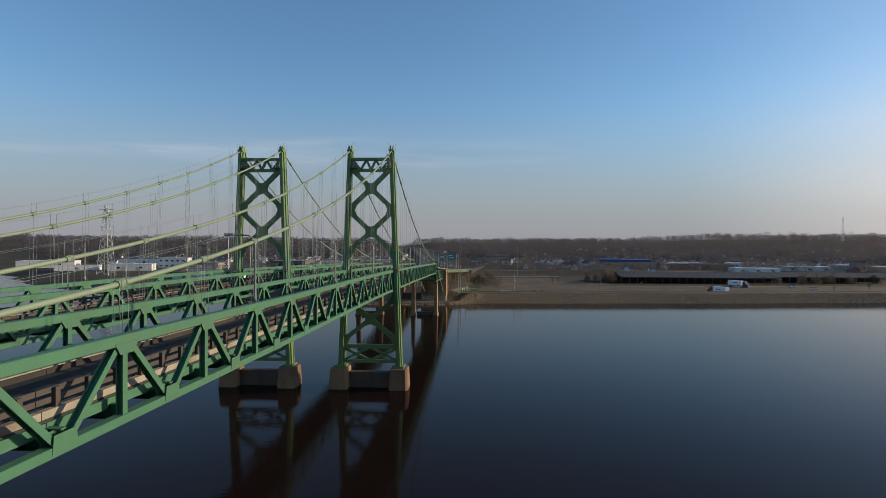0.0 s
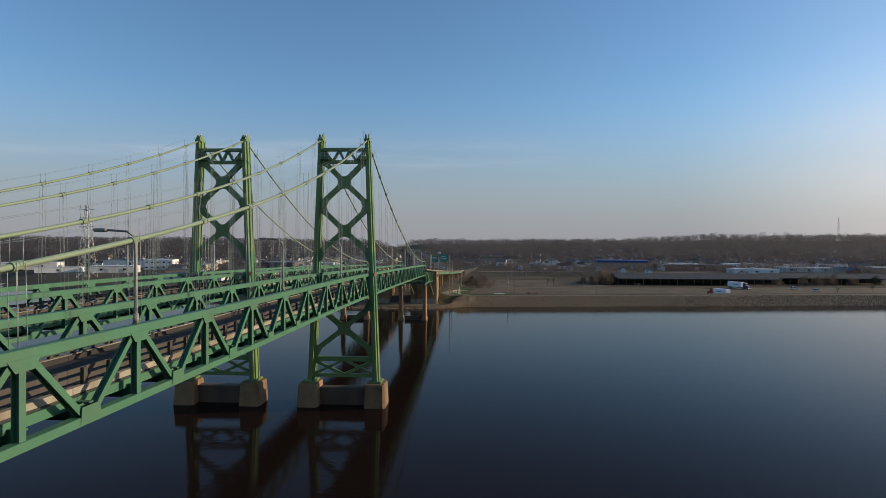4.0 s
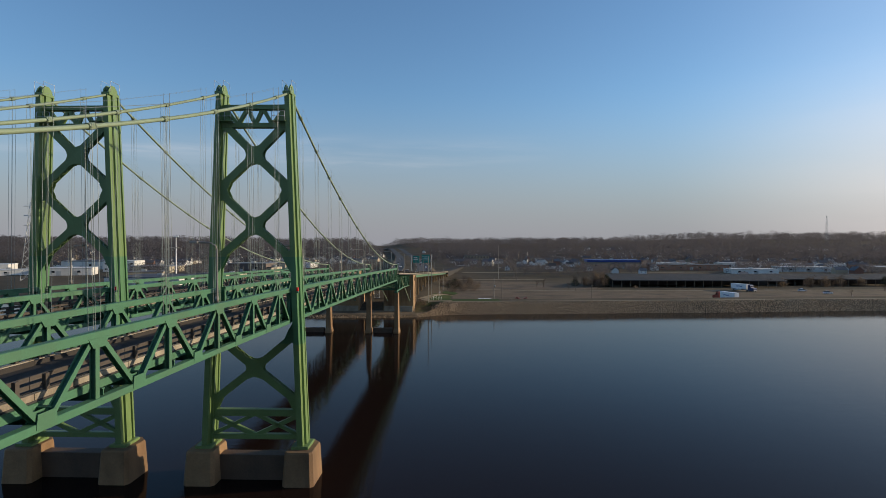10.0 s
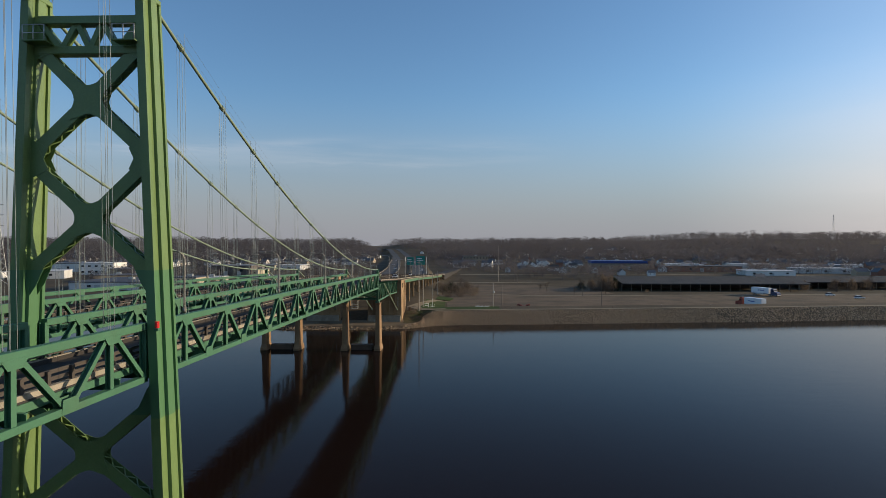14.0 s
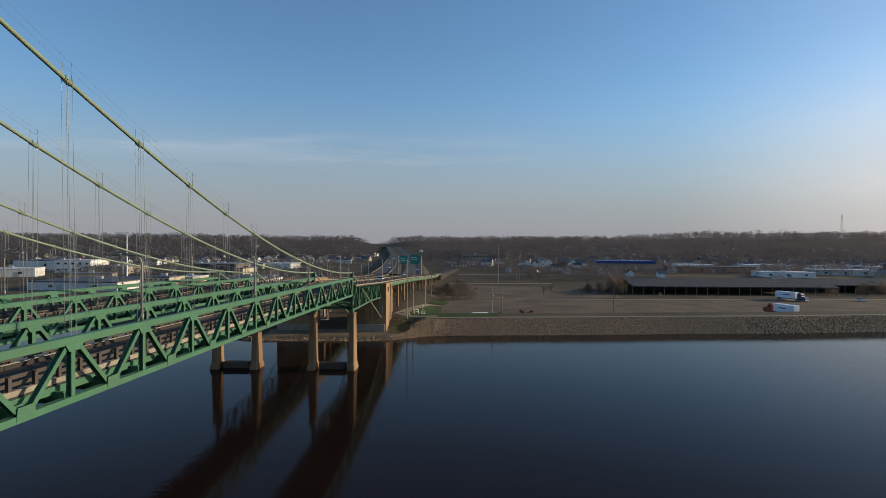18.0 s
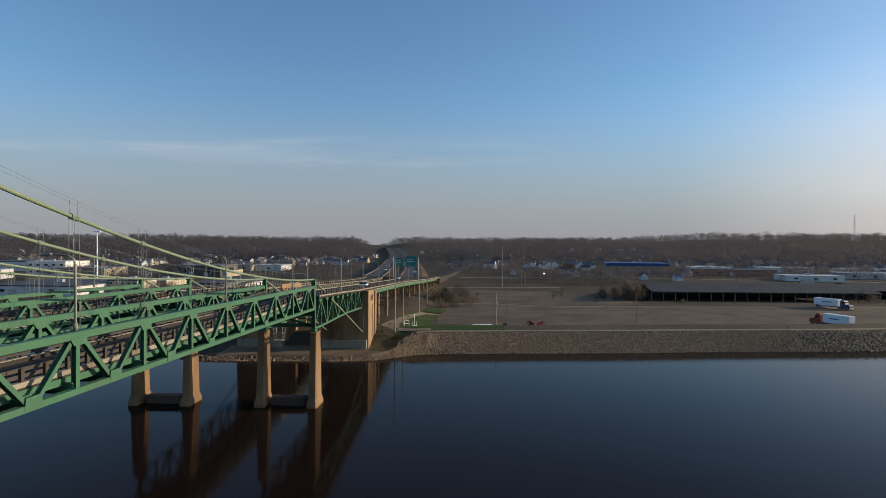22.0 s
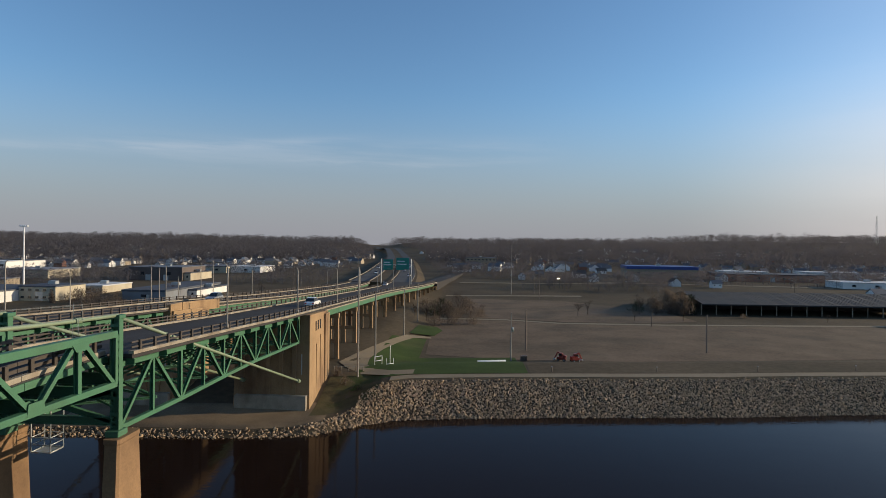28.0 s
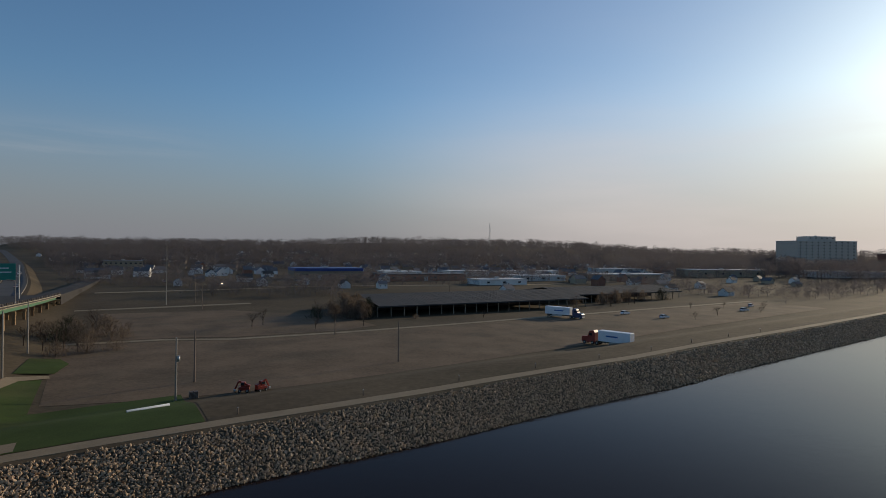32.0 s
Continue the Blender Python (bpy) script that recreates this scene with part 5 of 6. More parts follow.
def lorry(x, y, heading, cab_mat, label, length=13.6):
    """heading: degrees counter-clockwise from +x to the front."""
    h = radians(heading)
    M = Matrix.Translation((x, y, LOW + 0.02)) @ Matrix.Rotation(h, 4, "Z")
    t = root("lorry", (x, y, LOW + 0.02), label, "lorry", "parked lorries")
    def lp(name, dims, mat, bev=0.05, lab="", par=None):
        bm = box_bm(*dims, bev)
        bm.transform(M)
        return part(name, bm, mat, par or t, lab)
    L = length
    tr = lp("trailer", (-L, 0, -1.28, 1.28, 1.15, 4.05), TRAILER, 0.06, "white box trailer")
    for s in (-1, 1):
        y0, y1 = sorted((s * 1.285, s * 1.297))
        lp("marking_bar", (-L * 0.62, -L * 0.25, y0, y1, 2.5, 2.9), BLUE_MARK, 0, "blue unreadable lettering bar", tr)
        lp("skirt", (-L * 0.7, -3.2, y0 * 0.97, y1 * 0.985, 0.5, 1.1), GALV, 0, "grey side skirt", tr)
    lp("rear_door", (-L - 0.03, -L - 0.005, -1.2, 1.2, 1.25, 3.95), TRAILER, 0, "", tr)
    lp("chassis", (-L + 0.6, 4.6, -0.45, 0.45, 0.75, 1.1), RUBBER, 0.02)
    bm = bmesh.new()
    prof = [(1.0, 0.6), (1.0, 3.3), (1.4, 3.9), (2.6, 3.7), (3.15, 2.3), (4.75, 2.05), (4.95, 1.7), (4.95, 0.6)]
    loft(bm, [[Vector((a, yy * (1 if b < 2.4 else 0.92), b)) for a, b in prof] for yy in (-1.2, 1.2)])
    bm.transform(M)
    cab = part("cab", bm, cab_mat, t)
    lp("windscreen", (2.78, 3.0, -1.0, 1.0, 2.45, 3.2), GLASS_DARK, 0.03, "dark windscreen", cab)
    lp("bumper", (4.9, 5.05, -1.2, 1.2, 0.45, 0.9), GALV, 0.03, "grey bumper", cab)
    for s in (-1, 1):
        lp("side_window", (1.9, 2.7, min(s * 1.12, s * 1.19), max(s * 1.12, s * 1.19), 2.4, 3.1), GLASS_DARK, 0, "dark side window", cab)
        for xx in (-L + 1.3, -L + 2.6, 0.4, 1.7, 4.1):
            c = M @ Vector((xx, s * 1.02, 0.5))
            wheel("wheel", c, 0.5, 0.45, t, M.to_3x3() @ Vector((0, 1, 0)))
lorry(146.8, 209.6, 107, RED, "lorry with red cab and white box trailer parked on gravel", 9.2)
lorry(183.6, 261.0, -68, NAVY, "lorry with navy cab and white box trailer parked by the shed", 10.4)

# ---- small red machines ----
def red_machine(x, y, turn_deg, boom):
    M = Matrix.Translation((x, y, LOW + 0.02)) @ Matrix.Rotation(radians(turn_deg), 4, "Z") @ Matrix.Scale(0.72, 4)
    t = root("work_machine", (x, y, LOW + 0.02), "small red work machine with folded boom on the gravel", "machine", "red machines")
    def lp(name, dims, mat, lab="", par=None, bev=0.05):
        bm = box_bm(*dims, bev)
        bm.transform(M)
        return part(name, bm, mat, par or t, lab)
    lp("body", (-1.3, 1.2, -0.75, 0.75, 0.55, 1.35), RED)
    lp("engine_cover", (-1.4, -0.4, -0.65, 0.65, 1.35, 1.8), RED)
    cab = lp("cab", (-0.3, 0.7, -0.55, 0.55, 1.35, 2.5), RED, "red cab")
    lp("cab_window", (-0.15, 0.72, -0.57, 0.57, 1.75, 2.35), GLASS_DARK, "dark cab glazing", cab, 0.02)
    a, b = M @ Vector((-0.9, 0, 1.7)), M @ Vector((boom, 0, 2.7))
    c = M @ Vector((boom + 0.9, 0, 0.8))
    beam("boom", a, b, 0.25, 0.3, RED, t, side=(0, 0, 1), kind="b")
    beam("boom_arm", b, c, 0.2, 0.25, RED, t, side=(0.3, 0.2, 1), kind="b")
    lp("bucket", (boom + 0.6, boom + 1.2, -0.5, 0.5, 0.3, 0.85), GALV, "pale worn bucket")
    for s in (-1, 1):
        for xx in (-0.85, 0.85):
            wheel("wheel", M @ Vector((xx, s * 0.85, 0.45)), 0.28, 0.22, t, M.to_3x3() @ Vector((0, 1, 0)))
red_machine(50.4, 198.8, 160, 1.2)
red_machine(53.2, 198.2, 20, 1.3)

# ---- poles and small things on the levee ----
WOOD = material("grey_wood_pole", (0.17, 0.13, 0.10), 0.85, 0, 0.25, 1, 14, 0.15)
def utility_pole(x, y, h, label, crossarm=True, box=False, mat=None, z=None):
    z = ground(x, y) if z is None else z
    p = root("utility_pole", (x, y, z), label, "pole", "utility poles")
    bm = bmesh.new()
    loft(bm, [[Vector((x + r * math.cos(k * 0.785), y + r * math.sin(k * 0.785), zz)) for k in range(8)] for zz, r in ((z - 0.3, 0.19), (z + h, 0.12))])
    part("shaft", bm, mat or WOOD, p)
    if crossarm:
        beam("crossarm", (x - 1.1, y, z + h - 0.6), (x + 1.1, y, z + h - 0.6), 0.12, 0.14, WOOD, p, side=(0, 0, 1), kind="b")
        for dx in (-0.95, 0, 0.95):
            rod("insulator", (x + dx, y, z + h - 0.53), (x + dx, y, z + h - 0.3), 0.05, GLASS_DARK, p, 6)
    if box:
        rod("transformer", (x + 0.34, y, z + h * 0.62), (x + 0.34, y, z + h * 0.62 + 0.9), 0.24, GALV, p, 10, "grey transformer can")
utility_pole(39.4, 197.8, 10.4, "pale utility pole with a transformer can", False, True, POLE)
utility_pole(43.9, 210.8, 9.8, "dark wooden pole standing on the gravel", False)
utility_pole(86.7, 212.0, 9.1, "dark wooden pole standing on the gravel", False)
utility_pole(88.0, 257.0, 4.4, "short wooden post at the edge of the gravel", False)
utility_pole(11.0, 171.4, 19.0, "tall grey pole beside the viaduct path", False, False, POLE)
utility_pole(11.5, 187.6, 13.2, "tall grey pole beside the viaduct path", False, False, POLE)
utility_pole(13.5, 223.4, 12.0, "tall grey pole beside the viaduct path", False, False, POLE)
utility_pole(14.7, 252.0, 12.0, "tall grey pole beside the viaduct path", False, False, POLE)
utility_pole(52.4, 365.0, 24.5, "tall slim grey mast in the town", False, False, POLE)
for i in range(9):
    bx = 45 + i * 19
    p = root("bollard", (bx, shore(bx) + 14.0, LOT), "short dark post beside the levee path", "bollard", "path posts")
    rod("shaft", (bx, shore(bx) + 14.0, LOT - 0.1), (bx, shore(bx) + 14.0, LOT + 0.9), 0.09, WOOD, p, 6)
    rod("cap", (bx, shore(bx) + 14.0, LOT + 0.9), (bx, shore(bx) + 14.0, LOT + 0.98), 0.11, GALV, p, 6)
g = root("frame_rack", (14.3, 179.9, LOT), "white tubular frame on the grass", "frame")
for a, b in (((12.7, 179.2, 0), (12.7, 179.2, 1.5)), ((13.9, 180.4, 0), (13.9, 180.4, 1.5)), ((12.7, 179.2, 1.5), (13.9, 180.4, 1.5)), ((12.7, 179.2, 0.7), (13.9, 180.4, 0.7)), ((14.9, 179.4, 0), (14.9, 179.4, 1.2)), ((16.1, 180.2, 0), (16.1, 180.2, 1.2)), ((14.9, 179.4, 0.15), (16.1, 180.2, 0.15)), ((15.4, 180.6, 0), (15.4, 180.6, 3.4))):
    rod("bar", (a[0], a[1], LOT + a[2]), (b[0], b[1], LOT + b[2]), 0.06, SIGN_WHITE, g, 6)
g = root("pipe_stack", (34.7, 185.9, ground(34.7, 185.9)), "two long white pipes lying on the grass", "pipes")
for q in (0, 0.35):
    rod("pipe", (31.9, 184.7 + q, ground(31.9, 184.7) + 0.16), (37.5, 187.0 + q * 1.6, ground(37.5, 187.0) + 0.16), 0.13, SIGN_WHITE, g, 8)
PX, PY = 42.2, 198.4
g = root("pallet_stack", (PX, PY, LOW), "stack of weathered wooden pallets by the pole", "pallets")
for i in range(6):
    part("pallet", box_bm(PX - 0.7, PX + 0.7, PY - 0.55, PY + 0.55, LOW + 0.06 + i * 0.19, LOW + 0.18 + i * 0.19, 0.02), WOOD, g)
    for q in (-0.65, -0.05, 0.55):
        part("bearer", box_bm(PX + q, PX + q + 0.1, PY - 0.5, PY + 0.5, LOW + 0.18 + i * 0.19, LOW + 0.25 + i * 0.19), WOOD, g)
f = root("guard_fence", (8.5, 173.4, 3), "low fence of pale posts and rails beside the anchorage", "fence")
for i in range(5):
    xx = 6.6 + i * 1.2
    yy = 172.9 + 0.3 * i
    rod("post", (xx, yy, ground(xx, yy) - 0.2), (xx, yy, ground(xx, yy) + 1.0), 0.08, PALE_CONCRETE, f, 6)
    if i:
        x1, y1 = xx - 1.2, yy - 0.3
        rod("rail", (x1, y1, ground(x1, y1) + 0.85), (xx, yy, ground(xx, yy) + 0.85), 0.05, PALE_CONCRETE, f, 6)

# ---- hanging work cage and tower fittings ----
WX, WY, WZ = -2.1, 114.3, 10.6
c = root("work_cage", (WX, WY, WZ), "pale metal work cage hanging under the deck", "work platform")
for q in (-0.75, 0.75):
    for r in (-0.7, 0.7):
        rod("corner_post", (WX + q, WY + r, WZ), (WX + q, WY + r, WZ + 3.9), 0.05, GALV, c, 6)
for zz in (0.05, 0.6, 1.15):
    for q in (-0.75, 0.75):
        rod("rail", (WX + q, WY - 0.7, WZ + zz), (WX + q, WY + 0.7, WZ + zz), 0.04, GALV, c, 5)
    for r in (-0.7, 0.7):
        rod("rail", (WX - 0.75, WY + r, WZ + zz), (WX + 0.75, WY + r, WZ + zz), 0.04, GALV, c, 5)
part("floor", box_bm(WX - 0.75, WX + 0.75, WY - 0.7, WY + 0.7, WZ - 0.04, WZ + 0.03), GALV, c)
BEACON = material("red_lens", (0.6, 0.02, 0.02), 0.25, 0, 0.05, 1, 5, 0)
for cx in AX:
    b = root("navigation_light", (cx + 5.3, -1.35, 21.9), "red navigation light bracketed to the tower leg", "light", "navigation lights")
    part("housing", box_bm(cx + 5.15, cx + 5.45, -1.5, -1.1, 21.8, 22.0, 0.02), GREEN, b)
    part("lens", tube([(cx + 5.3, -1.33, 22.0), (cx + 5.3, -1.33, 22.45)], 0.15, 10), BEACON, b, "red glass lens")
    for s in (1, -1):
        pf = root("tower_platform", (cx + s * 3.1, -0.9, 41.4), "small railed steel platform inside the tower head", "platform", "tower platforms")
        part("floor", box_bm(cx + s * 3.1 - 0.8, cx + s * 3.1 + 0.8, -1.5, -0.5, 41.5, 41.57), TOWER_GREEN, pf)
        for q in (-0.75, 0, 0.75):
            rod("post", (cx + s * 3.1 + q, -1.45, 41.55), (cx + s * 3.1 + q, -1.45, 42.6), 0.035, GALV, pf, 5)
        for zz in (42.05, 42.6):
            rod("rail", (cx + s * 3.1 - 0.75, -1.45, zz), (cx + s * 3.1 + 0.75, -1.45, zz), 0.035, GALV, pf, 5)
        hr = root("saddle_rail", (cx + s * 3.95, 0, 45.1), "thin steel hand rails round the cable saddle", "railing", "saddle rails")
        for q in (-0.55, 0.55):
            for r in (-0.9, 0.9):
                rod("post", (cx + s * 3.95 + q, r, 45.05), (cx + s * 3.95 + q, r, 46.3), 0.022, GALV, hr, 5)
            rod("rail", (cx + s * 3.95 + q, -0.9, 46.28), (cx + s * 3.95 + q, 0.9, 46.28), 0.02, GALV, hr, 5)
        for a, bb in ((-SIDE, 0.0), (0.0, SIDE)):
            rp = root("hand_ropes", (cx + s * HALF, (a + bb) / 2, z_cable((a + bb) / 2) + 1), "thin hand ropes on stanchions above the cable", "ropes", "cable hand ropes")
            ys = sorted((GAP + PITCH * (i + 0.5)) * (1 if bb > 0 else -1) for i in range(14))
            for q in (-0.28, 0.28):
                part("rope", tube([(cx + s * x_cable(y0) + q, y0, z_cable(y0) + 1.0) for y0 in ys], 0.008, 4), WIRE, rp)
                for y0 in ys:
                    rod("stanchion", (cx + s * x_cable(y0) + q, y0, z_cable(y0)), (cx + s * x_cable(y0) + q, y0, z_cable(y0) + 1.1), 0.018, WIRE, rp, 5)

# ---- the town ----
BRICK = material("brick_wall", (0.24, 0.11, 0.07), 0.85, 0, 0.2, 0.4, 5, 0.1, per_object=0.2)
TAN = material("tan_wall", (0.36, 0.29, 0.20), 0.8, 0, 0.15, 0.4, 5, 0.05, per_object=0.25)
BLUE_ROOF = material("blue_metal_roof", (0.03, 0.06, 0.22), 0.45, 0.2, 0.12, 0.3, 4, 0.03)
# haze over the distant apartment block is mixed into this wall colour
HAZED_WALL = material("haze_lightened_wall", (0.62, 0.50, 0.39), 0.8, 0, 0.1, 0.3, 4, 0.03)
GREY_ROOF = material("grey_membrane_roof", (0.24, 0.24, 0.25), 0.8, 0, 0.25, 0.08, 2, 0.03, (0.15, 0.145, 0.14), 0.7)
PALE_ROOF = material("pale_membrane_roof", (0.55, 0.54, 0.52), 0.7, 0, 0.15, 0.1, 2, 0.03, (0.35, 0.33, 0.3), 0.6, per_object=0.15)
SLATE_ROOF = material("slate_blue_metal_roof", (0.085, 0.095, 0.115), 0.9, 0, 0.25, 0.12, 3, 0.04, (0.11, 0.105, 0.1), 0.6, spec=0.15)
CREAM = material("cream_render", (0.46, 0.40, 0.29), 0.85, 0, 0.18, 0.25, 4, 0.05, (0.3, 0.24, 0.16), 0.7)
SHADE_GREY = material("shade_grey_wall", (0.19, 0.2, 0.215), 0.7, 0.1, 0.15, 0.3, 4, 0.04, (0.13, 0.12, 0.11), 0.6)
UMBER = material("umber_cladding", (0.115, 0.09, 0.078), 0.85, 0, 0.25, 0.15, 3, 0.05, (0.07, 0.055, 0.05), 0.7)
def flat_building(x0, x1, y0, y1, h, wall, roof, label, windows=0, doors=1, z=None, turn_deg=0.0, name="warehouse", parapet=0.5, storeys=1):
    cx, cy = (x0 + x1) / 2, (y0 + y1) / 2
    z = ground(cx, cy) - 0.3 if z is None else z
    b = root(name, (cx, cy, z), label, "building", "town buildings")
    M = Matrix.Translation((cx, cy, 0)) @ Matrix.Rotation(radians(turn_deg), 4, "Z") @ Matrix.Translation((-cx, -cy, 0))
    def lp(n, dims, mat, par=None, bev=0.0, lab=""):
        bm = box_bm(*dims, bev)
        bm.transform(M)
        return part(n, bm, mat, par or b, lab)
    w = lp("wall", (x0, x1, y0, y1, z, z + h), wall)
    r = lp("roof", (x0 - 0.25, x1 + 0.25, y0 - 0.25, y1 + 0.25, z + h, z + h + parapet), roof, None, 0.05)
    lp("roof_unit", (cx - 1.5, cx + 1.5, cy - 1, cy + 1, z + h + parapet, z + h + parapet + 1.3), GALV, r, 0.05, "grey rooftop unit")
    for st in range(storeys):
        zz = z + 0.3 + st * (h / storeys) + (h / storeys) * 0.38
        for i in range(windows if storeys > 1 else max(1, windows // 2)):
            xx = x0 + (x1 - x0) * (i + 0.5) / (windows if storeys > 1 else max(1, windows // 2))
            ww = min(1.0, (x1 - x0) / windows * 0.22)
            win = lp("window", (xx - ww, xx + ww, y0 - 0.12, y0 + 0.06, zz, zz + (h / storeys) * 0.26), GLASS_DARK, None, 0, "dark window")
            lp("window_sill", (xx - ww - 0.1, xx + ww + 0.1, y0 - 0.25, y0 - 0.02, zz - 0.16, zz - 0.02), PALE_CONCRETE, win, 0, "pale sill")
    for i in range(doors):
        xx = x0 + (x1 - x0) * (i + 1) / (doors + 1) + 0.8
        lp("door", (xx - 1.5, xx + 1.5, y0 - 0.08, y0 + 0.05, z + 0.3, z + min(h * 0.7, 3.6)), GALV, None, 0, "grey roller door")
flat_building(-178, -135, 258, 300, 4.2, WHITE_METAL, SLATE_ROOF, "long low white warehouse with a slate-blue roof", 4, 2)
flat_building(-134.9, -121, 280, 297, 5.4, CREAM, SLATE_ROOF, "cream block with dark windows beside the warehouse", 5, 1, storeys=2)
flat_building(-137, -125, 314, 336, 3.2, CREAM, PALE_ROOF, "low cream shed with a pale roof", 2, 1)
flat_building(-245, -214, 400, 432, 5.0, CREAM, GREY_ROOF, "cream gabled shed with grey roof", 3, 1, turn_deg=4, parapet=0.6)
flat_building(-340, -286, 455, 498, 7.5, WHITE_METAL, SLATE_ROOF, "broad white shed with blue-grey roof", 3, 2)
# front's shade is in the wall's grey; a white slab adds the lit side
flat_building(-99, -82.5, 285, 334, 3.9, SHADE_GREY, SLATE_ROOF, "warehouse with front greyed for shade and broad blue-grey roof", 2, 1, parapet=0.7)
flat_building(-82.45, -79, 303, 334, 3.0, WHITE_METAL, SLATE_ROOF, "white slab added as the sunlit side of the warehouse", 2, 0)
flat_building(-164, -133, 400, 430, 7.6, UMBER, DARK_ROOF, "dark grey-brown works hall", 4, 2)
# thin added slab gives the works hall its cream east wall
flat_building(-132.9, -129, 402, 430, 4.4, CREAM, DARK_ROOF, "cream slab added as the east wall of the works hall", 2, 0)
flat_building(-172, -144, 488, 520, 4.8, CREAM, DARK_ROOF, "cream store with dark roof", 5, 1)
flat_building(-143.8, -122, 496, 530, 4.4, WHITE_METAL, PALE_ROOF, "long white store with pale roof", 3, 1)
flat_building(-285, -252, 352, 372, 5.5, WHITE_METAL, PALE_ROOF, "white long warehouse near the river", 4, 2, turn_deg=20)
flat_building(-330, -298, 352, 368, 4, WHITE_METAL, PALE_ROOF, "white low shed near the river", 3, 1, turn_deg=25)
flat_building(-276, -252, 412, 434, 9, WHITE_METAL, PALE_ROOF, "white tall warehouse in the town", 5, 1, storeys=2, turn_deg=15)
flat_building(-212, -186, 330, 346, 4, TAN, DARK_ROOF, "tan workshop with dark roof", 3, 1, turn_deg=20)
flat_building(-400, -355, 395, 425, 6, WHITE_METAL, PALE_ROOF, "white broad warehouse near the river", 4, 2, turn_deg=25)
for px, py, ph in ((-84, 278, 14), (-80, 276, 13), (-74.5, 297, 14), (-70.5, 299, 14.5), (-66, 262, 11), (-96, 252, 11)):
    utility_pole(px, py, ph, "tall pale utility pole beside the warehouses", True, False, POLE)
flat_building(150, 200, 505, 535, 6.5, TAN, BLUE_ROOF, "tan hall with a bright blue metal roof", 6, 2, turn_deg=-6, parapet=2.2)
flat_building(202, 268, 470, 492, 5, BRICK, DARK_ROOF, "low brick range with dark roof", 9, 1, turn_deg=-6)
flat_building(225, 256, 515, 540, 5, WHITE_METAL, PALE_ROOF, "white hall in the town", 4, 1, turn_deg=-8)
flat_building(246, 282, 412, 432, 3.6, WHITE_METAL, PALE_ROOF, "white flat building behind the shed", 7, 1, turn_deg=-6)
flat_building(304, 346, 444, 466, 4.2, WHITE_METAL, PALE_ROOF, "white long building behind the shed", 7, 1, turn_deg=-6)
flat_building(288, 326, 520, 545, 5, WHITE_METAL, PALE_ROOF, "white warehouse with pale roof", 6, 1, turn_deg=-8)
flat_building(352, 410, 520, 540, 4.4, WHITE_METAL, PALE_ROOF, "white long warehouse with pale roof", 8, 1, turn_deg=-10)
flat_building(380, 450, 430, 455, 5, TAN, PALE_ROOF, "tan low range with pale roof", 8, 1, turn_deg=-10)
flat_building(30, 62, 705, 728, 9, TAN, DARK_ROOF, "tan school-like block in the town", 8, 1, storeys=2)
flat_building(470, 520, 520, 545, 6, WHITE_METAL, PALE_ROOF, "white warehouse far along the bank", 6, 1, turn_deg=-15)
flat_building(520, 600, 440, 470, 7, TAN, PALE_ROOF, "tan flat building far along the bank", 8, 1, turn_deg=-15)
flat_building(640, 730, 385, 412, 6, WHITE_METAL, PALE_ROOF, "white long building far along the bank", 8, 1, turn_deg=-20)
flat_building(798, 876, 486, 531, 39, HAZED_WALL, PALE_ROOF, "tall apartment block on the bank, paled for haze", 10, 0, storeys=10, turn_deg=-28, name="apartment_block")
flat_building(821, 858, 498, 521, 45, HAZED_WALL, PALE_ROOF, "taller core of the apartment block, paled for haze", 5, 0, storeys=11, turn_deg=-28, name="apartment_block")
flat_building(985, 1085, 441, 486, 22, BRICK, DARK_ROOF, "brown mid-rise block on the bank", 10, 0, storeys=6, turn_deg=-30, name="apartment_block")

def house(w, d, h, wall, roof_mat, label):
    b = root("house", (0, 0, 0), label, "house", "town houses")
    bm = bmesh.new()
    loft(bm, [[Vector((x, -d / 2, -0.8)), Vector((x, d / 2, -0.8)), Vector((x, d / 2, h)), Vector((x, 0, h + d * 0.41)), Vector((x, -d / 2, h))] for x in (-w / 2, w / 2)])
    part("wall", bm, wall, b)
    bm = bmesh.new()
    e = 0.4
    prof = [(-d / 2 - e, h - 0.15), (0, h + d * 0.42), (d / 2 + e, h - 0.15), (d / 2 + e, h + 0.1), (0, h + d * 0.42 + 0.28), (-d / 2 - e, h + 0.1)]
    loft(bm, [[Vector((x, y, z)) for y, z in prof] for x in (-w / 2 - e, w / 2 + e)])
    r = part("roof", bm, roof_mat, b)
    part("chimney", box_bm(w * 0.2, w * 0.2 + 0.7, 0.3, 1.0, h + d * 0.2, h + d * 0.42 + 1.1), BRICK, r, "brick chimney")
    for x in (-w * 0.28, w * 0.28):
        part("window", box_bm(x - 0.6, x + 0.6, -d / 2 - 0.06, -d / 2 + 0.05, h * 0.4, h * 0.4 + 1.4), GLASS_DARK, b, "dark window")
    return b
styles = [house(10, 8, 4.2, WHITE_METAL, DARK_ROOF, "white clapboard house with dark gabled roof"), house(12, 8.5, 3.4, TAN, DARK_ROOF, "tan bungalow with dark gabled roof"),
          house(9, 9, 5.6, BRICK, DARK_ROOF, "brick two-storey house with dark roof"), house(14, 9, 3.8, WHITE_METAL, SHED_ROOF, "long white house with grey roof")]
hg = random.Random(21)
spots = []
